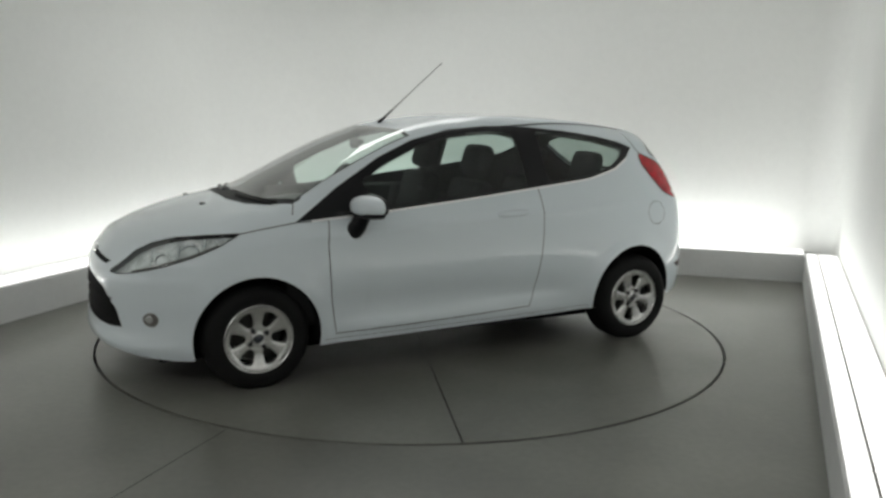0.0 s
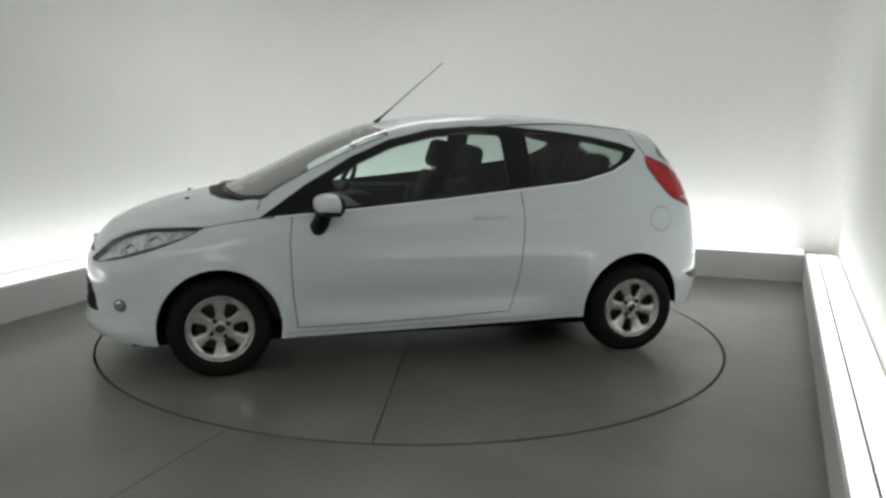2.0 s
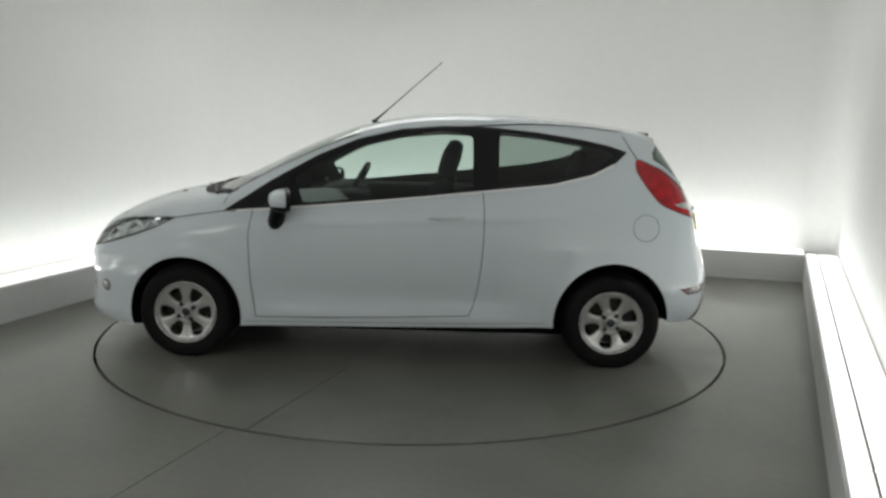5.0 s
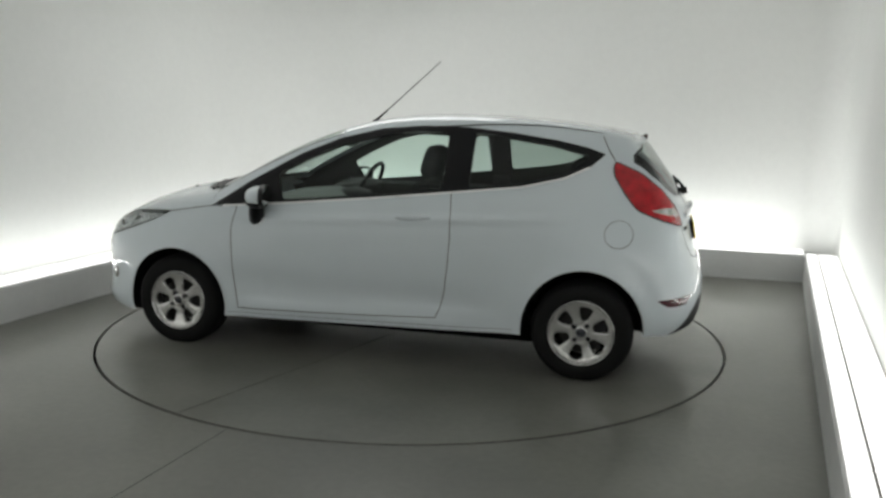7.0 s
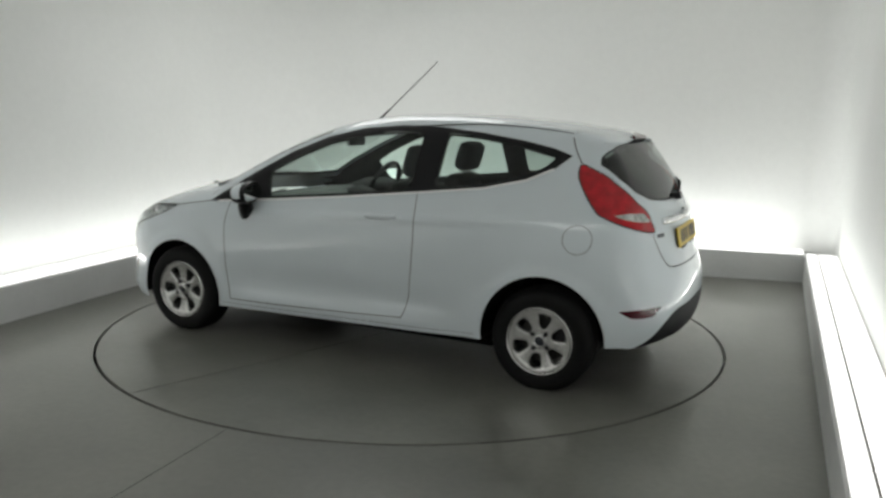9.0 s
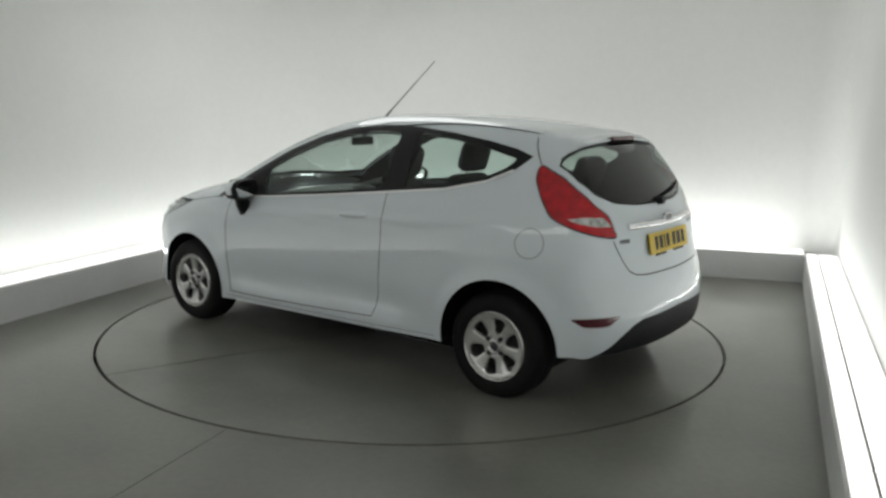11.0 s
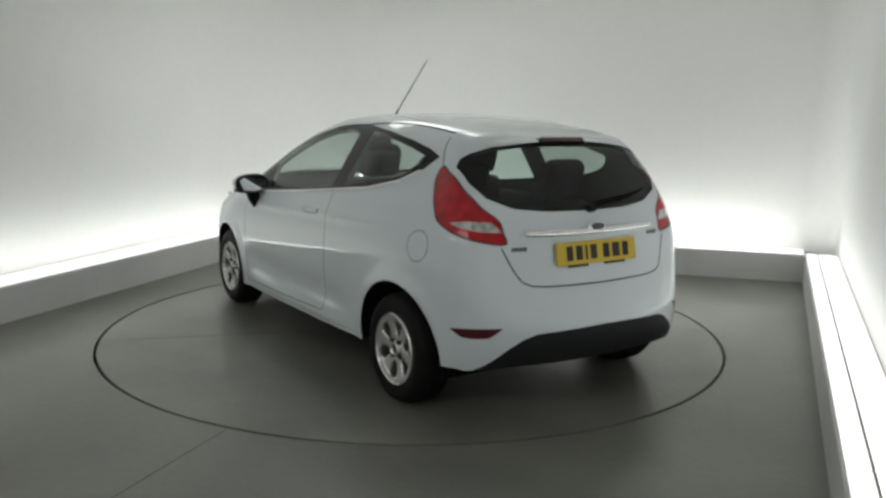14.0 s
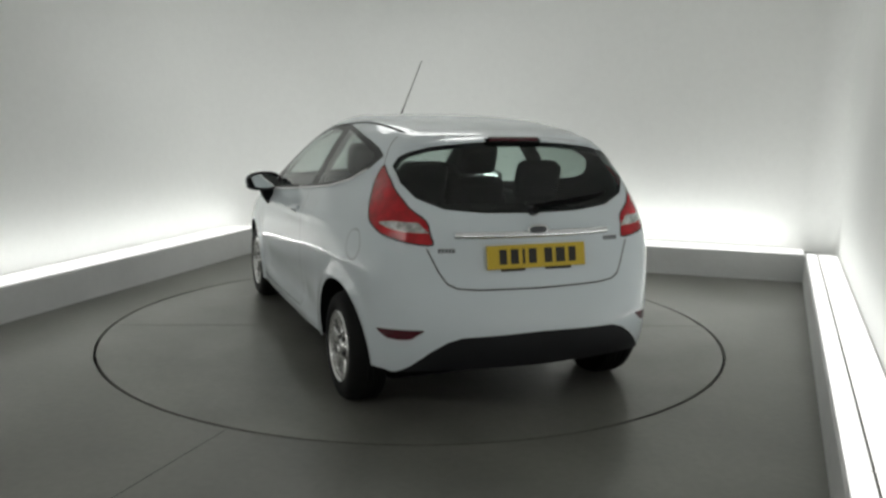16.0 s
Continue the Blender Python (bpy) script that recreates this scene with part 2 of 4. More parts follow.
# ---------------------------------------------------------------- the room
def room():
    # one floor sheet with a round pit for the turntable
    bm = bmesh.new()
    n = 128
    R0 = 2.034
    ring = [bm.verts.new((R0 * math.cos(k * math.tau / n), R0 * math.sin(k * math.tau / n), 0)) for k in range(n)]
    deep = [bm.verts.new((v.co.x, v.co.y, -0.05)) for v in ring]
    quad = [OUT_BR, OUT_BL, OUT_FL, OUT_FR]

    def edge_point(a):
        d = Vector((math.cos(a), math.sin(a)))
        best = 1e9
        for p, q in zip(quad, quad[1:] + quad[:1]):
            e = q - p
            den = d.x * e.y - d.y * e.x
            if abs(den) < 1e-9:
                continue
            t = (p.x * e.y - p.y * e.x) / den
            s = (p.x * d.y - p.y * d.x) / den
            if t > 0 and -1e-6 <= s <= 1 + 1e-6:
                best = min(best, t)
        return d * (best + 0.3)
    outer = [bm.verts.new((*edge_point(k * math.tau / n), 0)) for k in range(n)]
    for k in range(n):
        j = (k + 1) % n
        bm.faces.new((ring[k], outer[k], outer[j], ring[j]))
        bm.faces.new((deep[k], ring[k], ring[j], deep[j]))
    bmesh.ops.recalc_face_normals(bm, faces=bm.faces[:])
    for f in bm.faces:
        if abs(f.normal.z) > 0.5 and f.normal.z < 0:
            f.normal_flip()
    fl = new("floor", mesh_from(bm, "floor", M_FLOOR, False))
    tagged(fl, "smooth worn grey painted concrete studio floor", "floor", kind="structure")
    bm = bmesh.new()
    prism(bm, [(2.2 * math.cos(k * math.tau / 64), 2.2 * math.sin(k * math.tau / 64)) for k in range(64)], -0.12, -0.052)
    pit = part("pit_base", bm, M_GAP, fl, "dark pit under the turntable")
    # the fixed joint in the floor that runs up to the turntable
    bm = bmesh.new()
    a, b = Vector((-0.86, -1.86)), Vector((-1.42, -3.22))
    w = (b - a).normalized().orthogonal() * 0.003
    vs = [bm.verts.new((*p, 0.0006)) for p in (a + w, b + w, b - w, a - w)]
    f = bm.faces.new(vs)
    if f.normal.z < 0:
        f.normal_flip()
    part("floor_joint", bm, M_LINE, fl, "thin dark joint line")

    sides = {"wall_back": (BACK_R, BACK_L, OUT_BR, OUT_BL), "wall_right": (BACK_R, FRONT_R, OUT_BR, OUT_FR),
             "wall_left": (BACK_L, FRONT_L, OUT_BL, OUT_FL), "wall_front": (FRONT_R, FRONT_L, OUT_FR, OUT_FL)}
    for name, (a, b, oa, ob_) in sides.items():
        bm = bmesh.new()
        out = ((oa + ob_) / 2 - (a + b) / 2).normalized() * 0.15
        prism(bm, [oa, ob_, ob_ + out, oa + out], -0.05, WALL_H)
        tagged(new(name, mesh_from(bm, name, M_WALL, False)), "plain white painted studio wall", "wall", kind="structure")
        bm = bmesh.new()
        prism(bm, [a, b, ob_, oa], -0.02, KERB_H)
        es = [e for e in bm.edges if all(v.co.z > 0.1 for v in e.verts)]
        bmesh.ops.bevel(bm, geom=es, offset=0.006, segments=2, affect="EDGES")
        kerb = new("kerb" , mesh_from(bm, "kerb", M_KERB, False))
        tagged(kerb, "low pale grey painted kerb carrying the strip lights along the wall", "kerb", kind="structure")
        if name == "wall_front":
            continue
        # strip light: lengths of frosted cover on the kerb, with a narrow slot between its two halves
        way = (b - a).normalized()
        o2 = ((oa + ob_) / 2 - (a + b) / 2).normalized()
        total = {"wall_right": RUN_R, "wall_left": RUN_L}.get(name, (b - a).length)
        count = max(1, int(total / 1.5))
        for i in range(count):
            p = a + way * (total * i / count + 0.012)
            q = a + way * (total * (i + 1) / count - 0.012)
            base = bmesh.new()
            prism(base, [p + o2 * 0.012, q + o2 * 0.012, q + o2 * 0.262, p + o2 * 0.262], KERB_H - 0.001, KERB_H + 0.008)
            th = new("strip_light", mesh_from(base, "tray", M_KERB, False))
            tagged(th, "lit white strip light lying along the top of the kerb", "strip light", "strip lights on the kerb")
            for lo, hi in ((0.012, 0.096), (0.108, 0.262)):
                t = bmesh.new()
                prism(t, [p + o2 * lo, q + o2 * lo, q + o2 * hi, p + o2 * hi], KERB_H + 0.009, KERB_H + 0.016)
                part("cover", t, M_TUBE, th, "glowing frosted white cover")
            t = bmesh.new()
            prism(t, [p + o2 * 0.097, q + o2 * 0.097, q + o2 * 0.107, p + o2 * 0.107], KERB_H + 0.009, KERB_H + 0.018)
            part("joint_strip", t, M_STEEL, th, "thin grey metal joint strip")
    # the two back corners are coved, the left one broadly
    for r, c0, u, v in ((1.0, OUT_BL, -DIR_B, DIR_L), (0.30, OUT_BR, DIR_B, DIR_R)):
        bm = bmesh.new()
        rows = []
        for t in np.linspace(0, math.pi / 2, 33):
            pt = c0 + u * (r * (1 - math.sin(t)) + 0.001) + v * (r * (1 - math.cos(t)) + 0.001)
            rows.append([bm.verts.new((pt.x, pt.y, z)) for z in (KERB_H - 0.02, WALL_H)])
        for a, b in zip(rows, rows[1:]):
            bm.faces.new((a[0], b[0], b[1], a[1]))
        tagged(new("wall_cove", mesh_from(bm, "wall_cove", M_WALL, True)), "curved white painted wall corner", "wall", kind="structure")
    bm = bmesh.new()
    prism(bm, [p * 1.05 for p in quad], WALL_H, WALL_H + 0.1)
    tagged(new("ceiling", mesh_from(bm, "ceiling", M_CEIL, False)), "plain white ceiling", "ceiling", kind="structure")
    # glowing panels for the added fill lights, overhead and out of view
    for cx, cy, power in FILL_LIGHTS:
        light = new("fill_panel")
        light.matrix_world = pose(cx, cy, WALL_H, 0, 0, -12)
        tagged(light, "flat white fill light panel added on the ceiling, out of view", "ceiling light", "ceiling lights")
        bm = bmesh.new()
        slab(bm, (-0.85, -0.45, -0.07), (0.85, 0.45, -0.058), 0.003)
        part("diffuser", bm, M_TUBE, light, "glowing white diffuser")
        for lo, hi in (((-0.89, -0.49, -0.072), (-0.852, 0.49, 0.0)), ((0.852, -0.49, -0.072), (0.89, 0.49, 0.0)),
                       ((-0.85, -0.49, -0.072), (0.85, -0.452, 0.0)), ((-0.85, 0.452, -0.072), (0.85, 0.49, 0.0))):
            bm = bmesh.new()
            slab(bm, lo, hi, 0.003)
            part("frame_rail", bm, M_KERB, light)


room()


def turntable():
    th = new("turntable")
    tagged(th, "round grey painted turntable set flush in the floor", "turntable")
    R, n = 2.014, 128
    # two half discs, with a joint line between them
    for name, a0, a1 in (("deck_panel", SEAM_A, SEAM_A + math.pi), ("deck_panel", SEAM_A + math.pi, SEAM_A + math.tau)):
        bm = bmesh.new()
        pts = [(R * math.cos(a0 + (a1 - a0) * k / 64), R * math.sin(a0 + (a1 - a0) * k / 64)) for k in range(65)]
        mid = Vector((math.cos((a0 + a1) / 2), math.sin((a0 + a1) / 2))) * 0.0033
        prism(bm, [(p[0] + mid.x, p[1] + mid.y) for p in pts], -0.03, 0.0)
        part(name, bm, M_DISC, th)
    return th


# ---------------------------------------------------------------- the car's skin: x forward, y to its left, z up
def curve(xs, ys):
    """A smooth curve through points: cubic with monotone-safe slopes."""
    o = np.argsort(xs)
    xs, ys = np.array(xs, float)[o], np.array(ys, float)[o]
    h = np.diff(xs)
    d = np.diff(ys) / h
    m = np.zeros_like(xs)
    m[1:-1] = (d[:-1] * h[1:] + d[1:] * h[:-1]) / (h[1:] + h[:-1])
    m[0], m[-1] = d[0], d[-1]

    def f(x):
        x = np.asarray(x, float)
        i = np.clip(np.searchsorted(xs, x) - 1, 0, len(h) - 1)
        t = (x - xs[i]) / h[i]
        lin_lo, lin_hi = t < 0, t > 1
        tc = np.clip(t, 0, 1)
        y = ((1 + 2 * tc) * (1 - tc) ** 2 * ys[i] + tc * (1 - tc) ** 2 * h[i] * m[i]
             + tc ** 2 * (3 - 2 * tc) * ys[i + 1] + tc ** 2 * (tc - 1) * h[i] * m[i + 1])
        y = np.where(lin_lo, ys[0] + m[0] * (x - xs[0]), y)
        return np.where(lin_hi, ys[-1] + m[-1] * (x - xs[-1]), y)
    return f


# bonnet, windscreen, roof along the middle
top_z = curve([-1.9, -1.62, -1.47, -1.39, -1.15, -0.84, -0.61, -0.38, -0.08, 0.14, 0.32, 0.51, 0.72, 0.94, 1.10, 1.20, 1.32, 1.48, 1.63, 1.81, 1.95, 2.03, 2.10],
              [1.21, 1.295, 1.333, 1.354, 1.393, 1.424, 1.438, 1.442, 1.433, 1.406, 1.365, 1.30, 1.21, 1.10, 1.025, 0.985, 0.963, 0.933, 0.893, 0.824, 0.738, 0.635, 0.45])
crown = curve([-1.8, -1.3, 0.2, 1.0, 1.3, 1.8, 2.1], [0.12, 0.09, 0.07, 0.10, 0.13, 0.16, 0.2])
half_w = curve([-2.0, -1.75, -1.5, -1.36, -1.2, -0.8, 0.0, 0.9, 1.3, 1.6, 1.9, 2.1],
               [0.66, 0.725, 0.775, 0.797, 0.818, 0.84, 0.845, 0.832, 0.820, 0.79, 0.715, 0.62])
lean = curve([-0.9, -0.72, -0.46, -0.30, -0.13, -0.05, 0.0, 0.1, 0.2, 0.3, 0.4, 0.55],
             [-0.045, -0.022, 0.0, 0.004, -0.012, -0.04, -0.066, -0.125, -0.185, -0.25, -0.325, -0.46])
rear_x = curve([0.1, 0.2, 0.3, 0.45, 0.56, 0.62, 0.68, 0.76, 0.90, 1.02, 1.15, 1.29, 1.36, 1.5],
               [-1.70, -1.78, -1.835, -1.858, -1.848, -1.832, -1.812, -1.79, -1.755, -1.69, -1.60, -1.495, -1.435, -1.30])
front_x = curve([0.05, 0.14, 0.22, 0.35, 0.5, 0.62, 0.72, 1.0], [1.95, 2.01, 2.045, 2.055, 2.052, 2.032, 1.985, 1.8])
HUB_F, HUB_R, HUB_Z = 1.284, -1.195, 0.272


def smax(a, b, r):
    h = np.maximum(r - np.abs(a - b), 0.0)
    return np.maximum(a, b) + h * h / (4 * r)


def skin(x, y, z):
    """Signed distance-like field of the car's outer skin (negative inside)."""
    ay = np.abs(y)
    zb = 0.965 - 0.09 * x
    w = half_w(x) + lean(z - zb)
    # hollow above the sill and swage through the door
    run = np.clip((x + 0.75) / 0.25, 0, 1) * np.clip((0.95 - x) / 0.25, 0, 1)
    w = w - 0.016 * run * np.exp(-((z - 0.41) / 0.085) ** 2) + 0.008 * run * np.exp(-((z - 0.27) / 0.04) ** 2)
    w = w + 0.003 * run * np.tanh((0.345 - 0.03 * x - z) / 0.010)
    crease = 0.845 - 0.05 * x
    w = w + 0.009 * np.exp(-((z - crease) / 0.024) ** 2) * np.clip((x + 1.3) / 0.5, 0, 1) * np.clip((1.1 - x) / 0.5, 0, 1)
    # the cabin and the tail lamps draw in towards the rear
    tx, tz = np.clip((-0.75 - x) / 0.6, 0, 1), np.clip((z - 0.72) / 0.35, 0, 1)
    w = w - 0.045 * tx * tx * (3 - 2 * tx) * tz * tz * (3 - 2 * tz)
    tx, tz = np.clip((-1.40 - x) / 0.3, 0, 1), np.clip((z - 0.62) / 0.2, 0, 1)
    w = w - 0.018 * tx * tx * (3 - 2 * tx) * tz * tz * (3 - 2 * tz)
    # flared wheel arches
    for hx in (HUB_F, HUB_R):
        d = np.sqrt((x - hx) ** 2 + (z - HUB_Z) ** 2)
        w = w + 0.015 * np.exp(-((d - 0.345) / 0.055) ** 2)
    # ridge round the front bumper and a lip under it
    nose = np.clip((x - 1.52) / 0.2, 0, 1)
    w = w + nose * (0.004 * np.exp(-((z - 0.575) / 0.028) ** 2) + 0.012 * np.exp(-((z - 0.225) / 0.04) ** 2) - 0.010 * np.exp(-((z - 0.40) / 0.07) ** 2))
    side = ay - w
    shift = 0.17 * y * y
    top = z - (top_z(x + shift) - crown(x) * y * y)
    gate = np.clip((z - 0.50) / 0.32, 0, 1)
    gate = gate * gate * (3 - 2 * gate)
    pane = np.clip((z - 0.90) / 0.25, 0, 1)
    rear = -(x - (rear_x(z) + gate * (0.25 - 0.07 * pane) * y * y + (1 - gate) * (0.10 * y * y + 0.50 * y ** 4)))
    ridge = 0.007 * np.exp(-((z - 0.585) / 0.025) ** 2) + 0.018 * np.exp(-((z - 0.25) / 0.04) ** 2) - 0.010 * np.exp(-((z - 0.42) / 0.08) ** 2)
    front = x - (front_x(z) + ridge - 0.015 - 0.17 * y * y - 0.56 * y ** 4)
    ends = smax(rear, front, 0.02)
    f = smax(top, ends, 0.05)
    blend = 0.10 + 0.05 * np.clip((x - 0.9) / 0.5, 0, 1)
    return smax(f, side, blend)


def skin_normal(p):
    e = 0.003
    g = [skin(*(p + np.eye(3)[i] * e).T) - skin(*(p - np.eye(3)[i] * e).T) for i in range(3)]
    n = np.stack(g, -1)
    return n / np.linalg.norm(n, axis=1, keepdims=True)


def skin_half():
    """The left half of the skin as a bmesh, shot outward from a bar inside the car."""
    zc, xa, xb = 0.70, 1.15, -1.15
    az = ([(xa, t) for t in np.linspace(0, math.pi / 2, 30)[:-1]] + [(x, math.pi / 2) for x in np.linspace(xa, xb, 110)]
          + [(xb, t) for t in np.linspace(math.pi / 2, math.pi, 34)[1:]])
    el = np.concatenate([np.linspace(-62, 0, 34)[:-1], np.linspace(0, 90, 62)])
    A, E = np.meshgrid(np.arange(len(az)), np.radians(el), indexing="ij")
    ox = np.array([a[0] for a in az])[A]
    th = np.array([a[1] for a in az])[A]
    d = np.stack([np.cos(E) * np.cos(th), np.cos(E) * np.sin(th), np.sin(E)], -1).reshape(-1, 3)
    o = np.stack([ox, np.zeros_like(ox), np.full_like(ox, zc)], -1).reshape(-1, 3)
    lo, hi = np.zeros(len(o)), np.full(len(o), 2.6)
    # first crossing, then halving
    steps = np.linspace(0.02, 2.6, 130)
    found = np.zeros(len(o), bool)
    prev = np.zeros(len(o))
    for s in steps:
        v = skin(*(o + d * s).T)
        hit = (~found) & (v > 0)
        lo[hit], hi[hit] = prev[hit], s
        found |= hit
        prev[:] = s
    for _ in range(24):
        mid = (lo + hi) / 2
        v = skin(*(o + d * mid[:, None]).T)
        hi, lo = np.where(v > 0, mid, hi), np.where(v > 0, lo, mid)
    p = o + d * hi[:, None]
    p[:, 1] = np.maximum(p[:, 1], 0)
    bm = bmesh.new()
    nr, nc = A.shape
    vs = [bm.verts.new(q) for q in p]
    for i in range(nr - 1):
        for j in range(nc - 1):
            a, b, c, e = (vs[i * nc + j], vs[i * nc + j + 1], vs[(i + 1) * nc + j + 1], vs[(i + 1) * nc + j])
            bm.faces.new((a, e, c, b))
    bmesh.ops.remove_doubles(bm, verts=bm.verts[:], dist=0.0006)
    bmesh.ops.dissolve_degenerate(bm, edges=bm.edges[:], dist=0.0004)
    return bm


def inside(px, pz, poly):
    hit = False
    j = len(poly) - 1
    for i in range(len(poly)):
        (xi, zi), (xj, zj) = poly[i], poly[j]
        if (zi > pz) != (zj > pz) and px < (xj - xi) * (pz - zi) / (zj - zi) + xi:
            hit = not hit
        j = i
    return hit


def rounded(poly, r=0.02, n=3):
    """The polygon with its corners cut round."""
    out = []
    for i, p in enumerate(poly):
        p = Vector(p)
        a, b = Vector(poly[i - 1]) - p, Vector(poly[(i + 1) % len(poly)]) - p
        d = min(r, a.length * 0.45, b.length * 0.45)
        a, b = p + a.normalized() * d, p + b.normalized() * d
        for k in range(n + 1):
            t = k / n
            q = a * (1 - t) ** 2 + p * 2 * t * (1 - t) + b * t * t
            out.append((q.x, q.y))
    return out


AX = {"side": (0, 2), "top": (0, 1), "end": (1, 2)}


def in_view(f, view):
    c = f.calc_center_median()
    if view == "side":
        return f.normal.y > (0.22 if -1.2 < c.x < 1.3 or c.z < 0.58 else 0.06)
    if view == "top":
        return f.normal.z > 0.15
    if view == "rear":
        return f.normal.x < -0.15 and c.x < -1.1
    return f.normal.x > 0.15 and c.x > 1.3


def carve(bm, layer, poly, view, code, over=(0,)):
    """Cut the outline of poly into the skin, as seen from that side, and mark the faces inside with code."""
    u, w = AX["end" if view in ("rear", "front") else view]
    k = 3 - u - w
    us, ws = [p[0] for p in poly], [p[1] for p in poly]
    lo, hi = (min(us) - 0.03, min(ws) - 0.03), (max(us) + 0.03, max(ws) + 0.03)
    bm.normal_update()
    faces = []
    for f in bm.faces:
        c = f.calc_center_median()
        if lo[0] < c[u] < hi[0] and lo[1] < c[w] < hi[1] and f[layer] in over and in_view(f, view):
            faces.append(f)
    cand = set(faces)
    n = len(poly)
    for i in range(n):
        a, b = poly[i], poly[(i + 1) % n]
        du, dw = b[0] - a[0], b[1] - a[1]
        ln = math.hypot(du, dw)
        if ln < 1e-6:
            continue
        no = [0.0, 0.0, 0.0]
        no[u], no[w] = -dw / ln, du / ln
        co = [0.0, 0.0, 0.0]
        co[u], co[w] = a[0], a[1]
        near = []
        for f in cand:
            fu = [v.co[u] for v in f.verts]
            fw = [v.co[w] for v in f.verts]
            if max(fu) < min(a[0], b[0]) - 0.002 or min(fu) > max(a[0], b[0]) + 0.002:
                continue
            if max(fw) < min(a[1], b[1]) - 0.002 or min(fw) > max(a[1], b[1]) + 0.002:
                continue
            near.append(f)
        if not near:
            continue
        geom = set(near)
        for f in near:
            geom.update(f.edges)
            geom.update(f.verts)
        before = set(near)
        r = bmesh.ops.bisect_plane(bm, geom=list(geom), dist=1e-5, plane_co=co, plane_no=no)
        cand.difference_update(before)
        cand.update(g for g in r["geom"] if isinstance(g, bmesh.types.BMFace) and g.is_valid)
        cand = {f for f in cand if f.is_valid}
    for f in cand:
        c = f.calc_center_median()
        if inside(c[u], c[w], poly):
            f[layer] = code


def lift(pts, view, off=0.0, guess=None):
    """Points of a side, top, rear or front view set onto the left half of the skin."""
    u, w = AX["end" if view in ("rear", "front") else view]
    k = 3 - u - w
    p = np.zeros((len(pts), 3))
    p[:, u], p[:, w] = [q[0] for q in pts], [q[1] for q in pts]
    sign = -1 if view == "rear" else 1
    lo, hi = {"side": (0.0, 1.2), "top": (0.55, 1.7), "rear": (0.9, 2.2), "front": (1.0, 2.4)}[view]
    lo, hi = np.full(len(p), lo), np.full(len(p), hi)
    for _ in range(30):
        mid = (lo + hi) / 2
        p[:, k] = sign * mid
        v = skin(*p.T)
        hi, lo = np.where(v > 0, mid, hi), np.where(v > 0, lo, mid)
    p[:, k] = sign * hi
    nrm = skin_normal(p)
    return p + nrm * off, nrm


def dense(pts, step=0.02, closed=False):
    out = []
    seq = list(pts) + ([pts[0]] if closed else [])
    for a, b in zip(seq, seq[1:]):
        n = max(1, int(math.hypot(b[0] - a[0], b[1] - a[1]) / step))
        out += [(a[0] + (b[0] - a[0]) * i / n, a[1] + (b[1] - a[1]) * i / n) for i in range(n)]
    return out + ([] if closed else [seq[-1]])


def ribbon(bm, pts, view, width=0.005, off=0.0012, closed=False, flip=False):
    """A thin strip laid along a line on the skin."""
    pts = dense(pts, 0.02, closed)
    p, nrm = lift(pts, view, off)
    if flip:
        p, nrm = p * (1, -1, 1), nrm * (1, -1, 1)
    rows = []
    for i in range(len(p)):
        a, b = (p[i - 1], p[(i + 1) % len(p)]) if closed else (p[max(i - 1, 0)], p[min(i + 1, len(p) - 1)])
        s = np.cross(nrm[i], b - a)
        s = s / (np.linalg.norm(s) + 1e-9) * width / 2
        rows.append((bm.verts.new(p[i] + s), bm.verts.new(p[i] - s)))
    seq = list(zip(rows, rows[1:])) + ([(rows[-1], rows[0])] if closed else [])
    for (a, b), (c, d) in seq:
        bm.faces.new((a, b, d, c) if not flip else (a, c, d, b))


def patch(bm, poly, view, off=0.003, flip=False, rim=0.0, step=0.012):
    """A filled patch over the skin inside poly, with a rim down to it."""
    ring = dense(poly, step, True)
    p, nrm = lift(ring, view, off)
    q, _ = lift(ring, view, -0.004)
    c = np.mean(np.array(ring), 0)
    layers = [[tuple(c + (np.array(r) - c) * s) for r in ring] for s in (0.75, 0.5, 0.25)]
    s = np.array((1, -1, 1)) if flip else np.ones(3)
    rings = [[bm.verts.new(v * s) for v in q], [bm.verts.new(v * s) for v in p]]
    for lay in layers:
        rings.append([bm.verts.new(v * s) for v in lift(lay, view, off + rim)[0]])
    mid = bm.verts.new(lift([tuple(c)], view, off + rim)[0][0] * s)
    n = len(ring)
    for a, b in zip(rings, rings[1:]):
        for k in range(n):
            bm.faces.new((a[k], a[(k + 1) % n], b[(k + 1) % n], b[k]))
    for k in range(n):
        bm.faces.new((rings[-1][k], rings[-1][(k + 1) % n], mid))
    bmesh.ops.recalc_face_normals(bm, faces=bm.faces[:])


# outlines, in metres on the car
DLO = [(1.06, 0.872), (0.78, 0.893), (0.50, 0.916), (0.04, 0.961), (-0.46, 1.016), (-0.84, 1.063), (-1.08, 1.116), (-1.20, 1.178), (-1.272, 1.243),
       (-1.17, 1.278), (-1.00, 1.313), (-0.75, 1.348), (-0.48, 1.372), (-0.21, 1.375), (0.05, 1.352), (0.30, 1.292), (0.53, 1.197), (0.80, 1.045)]
DOOR_GLASS = [(0.60, 0.925), (0.04, 0.98), (-0.385, 1.027), (-0.375, 1.335), (-0.20, 1.343), (0.04, 1.32), (0.28, 1.262), (0.50, 1.165), (0.66, 1.075)]
CORNER_GLASS = [(0.93, 0.90), (0.70, 0.918), (0.735, 1.02)]
QUARTER = [(-0.53, 1.042), (-0.84, 1.083), (-1.05, 1.133), (-1.15, 1.185), (-1.195, 1.235), (-0.98, 1.288), (-0.75, 1.325), (-0.53, 1.345)]
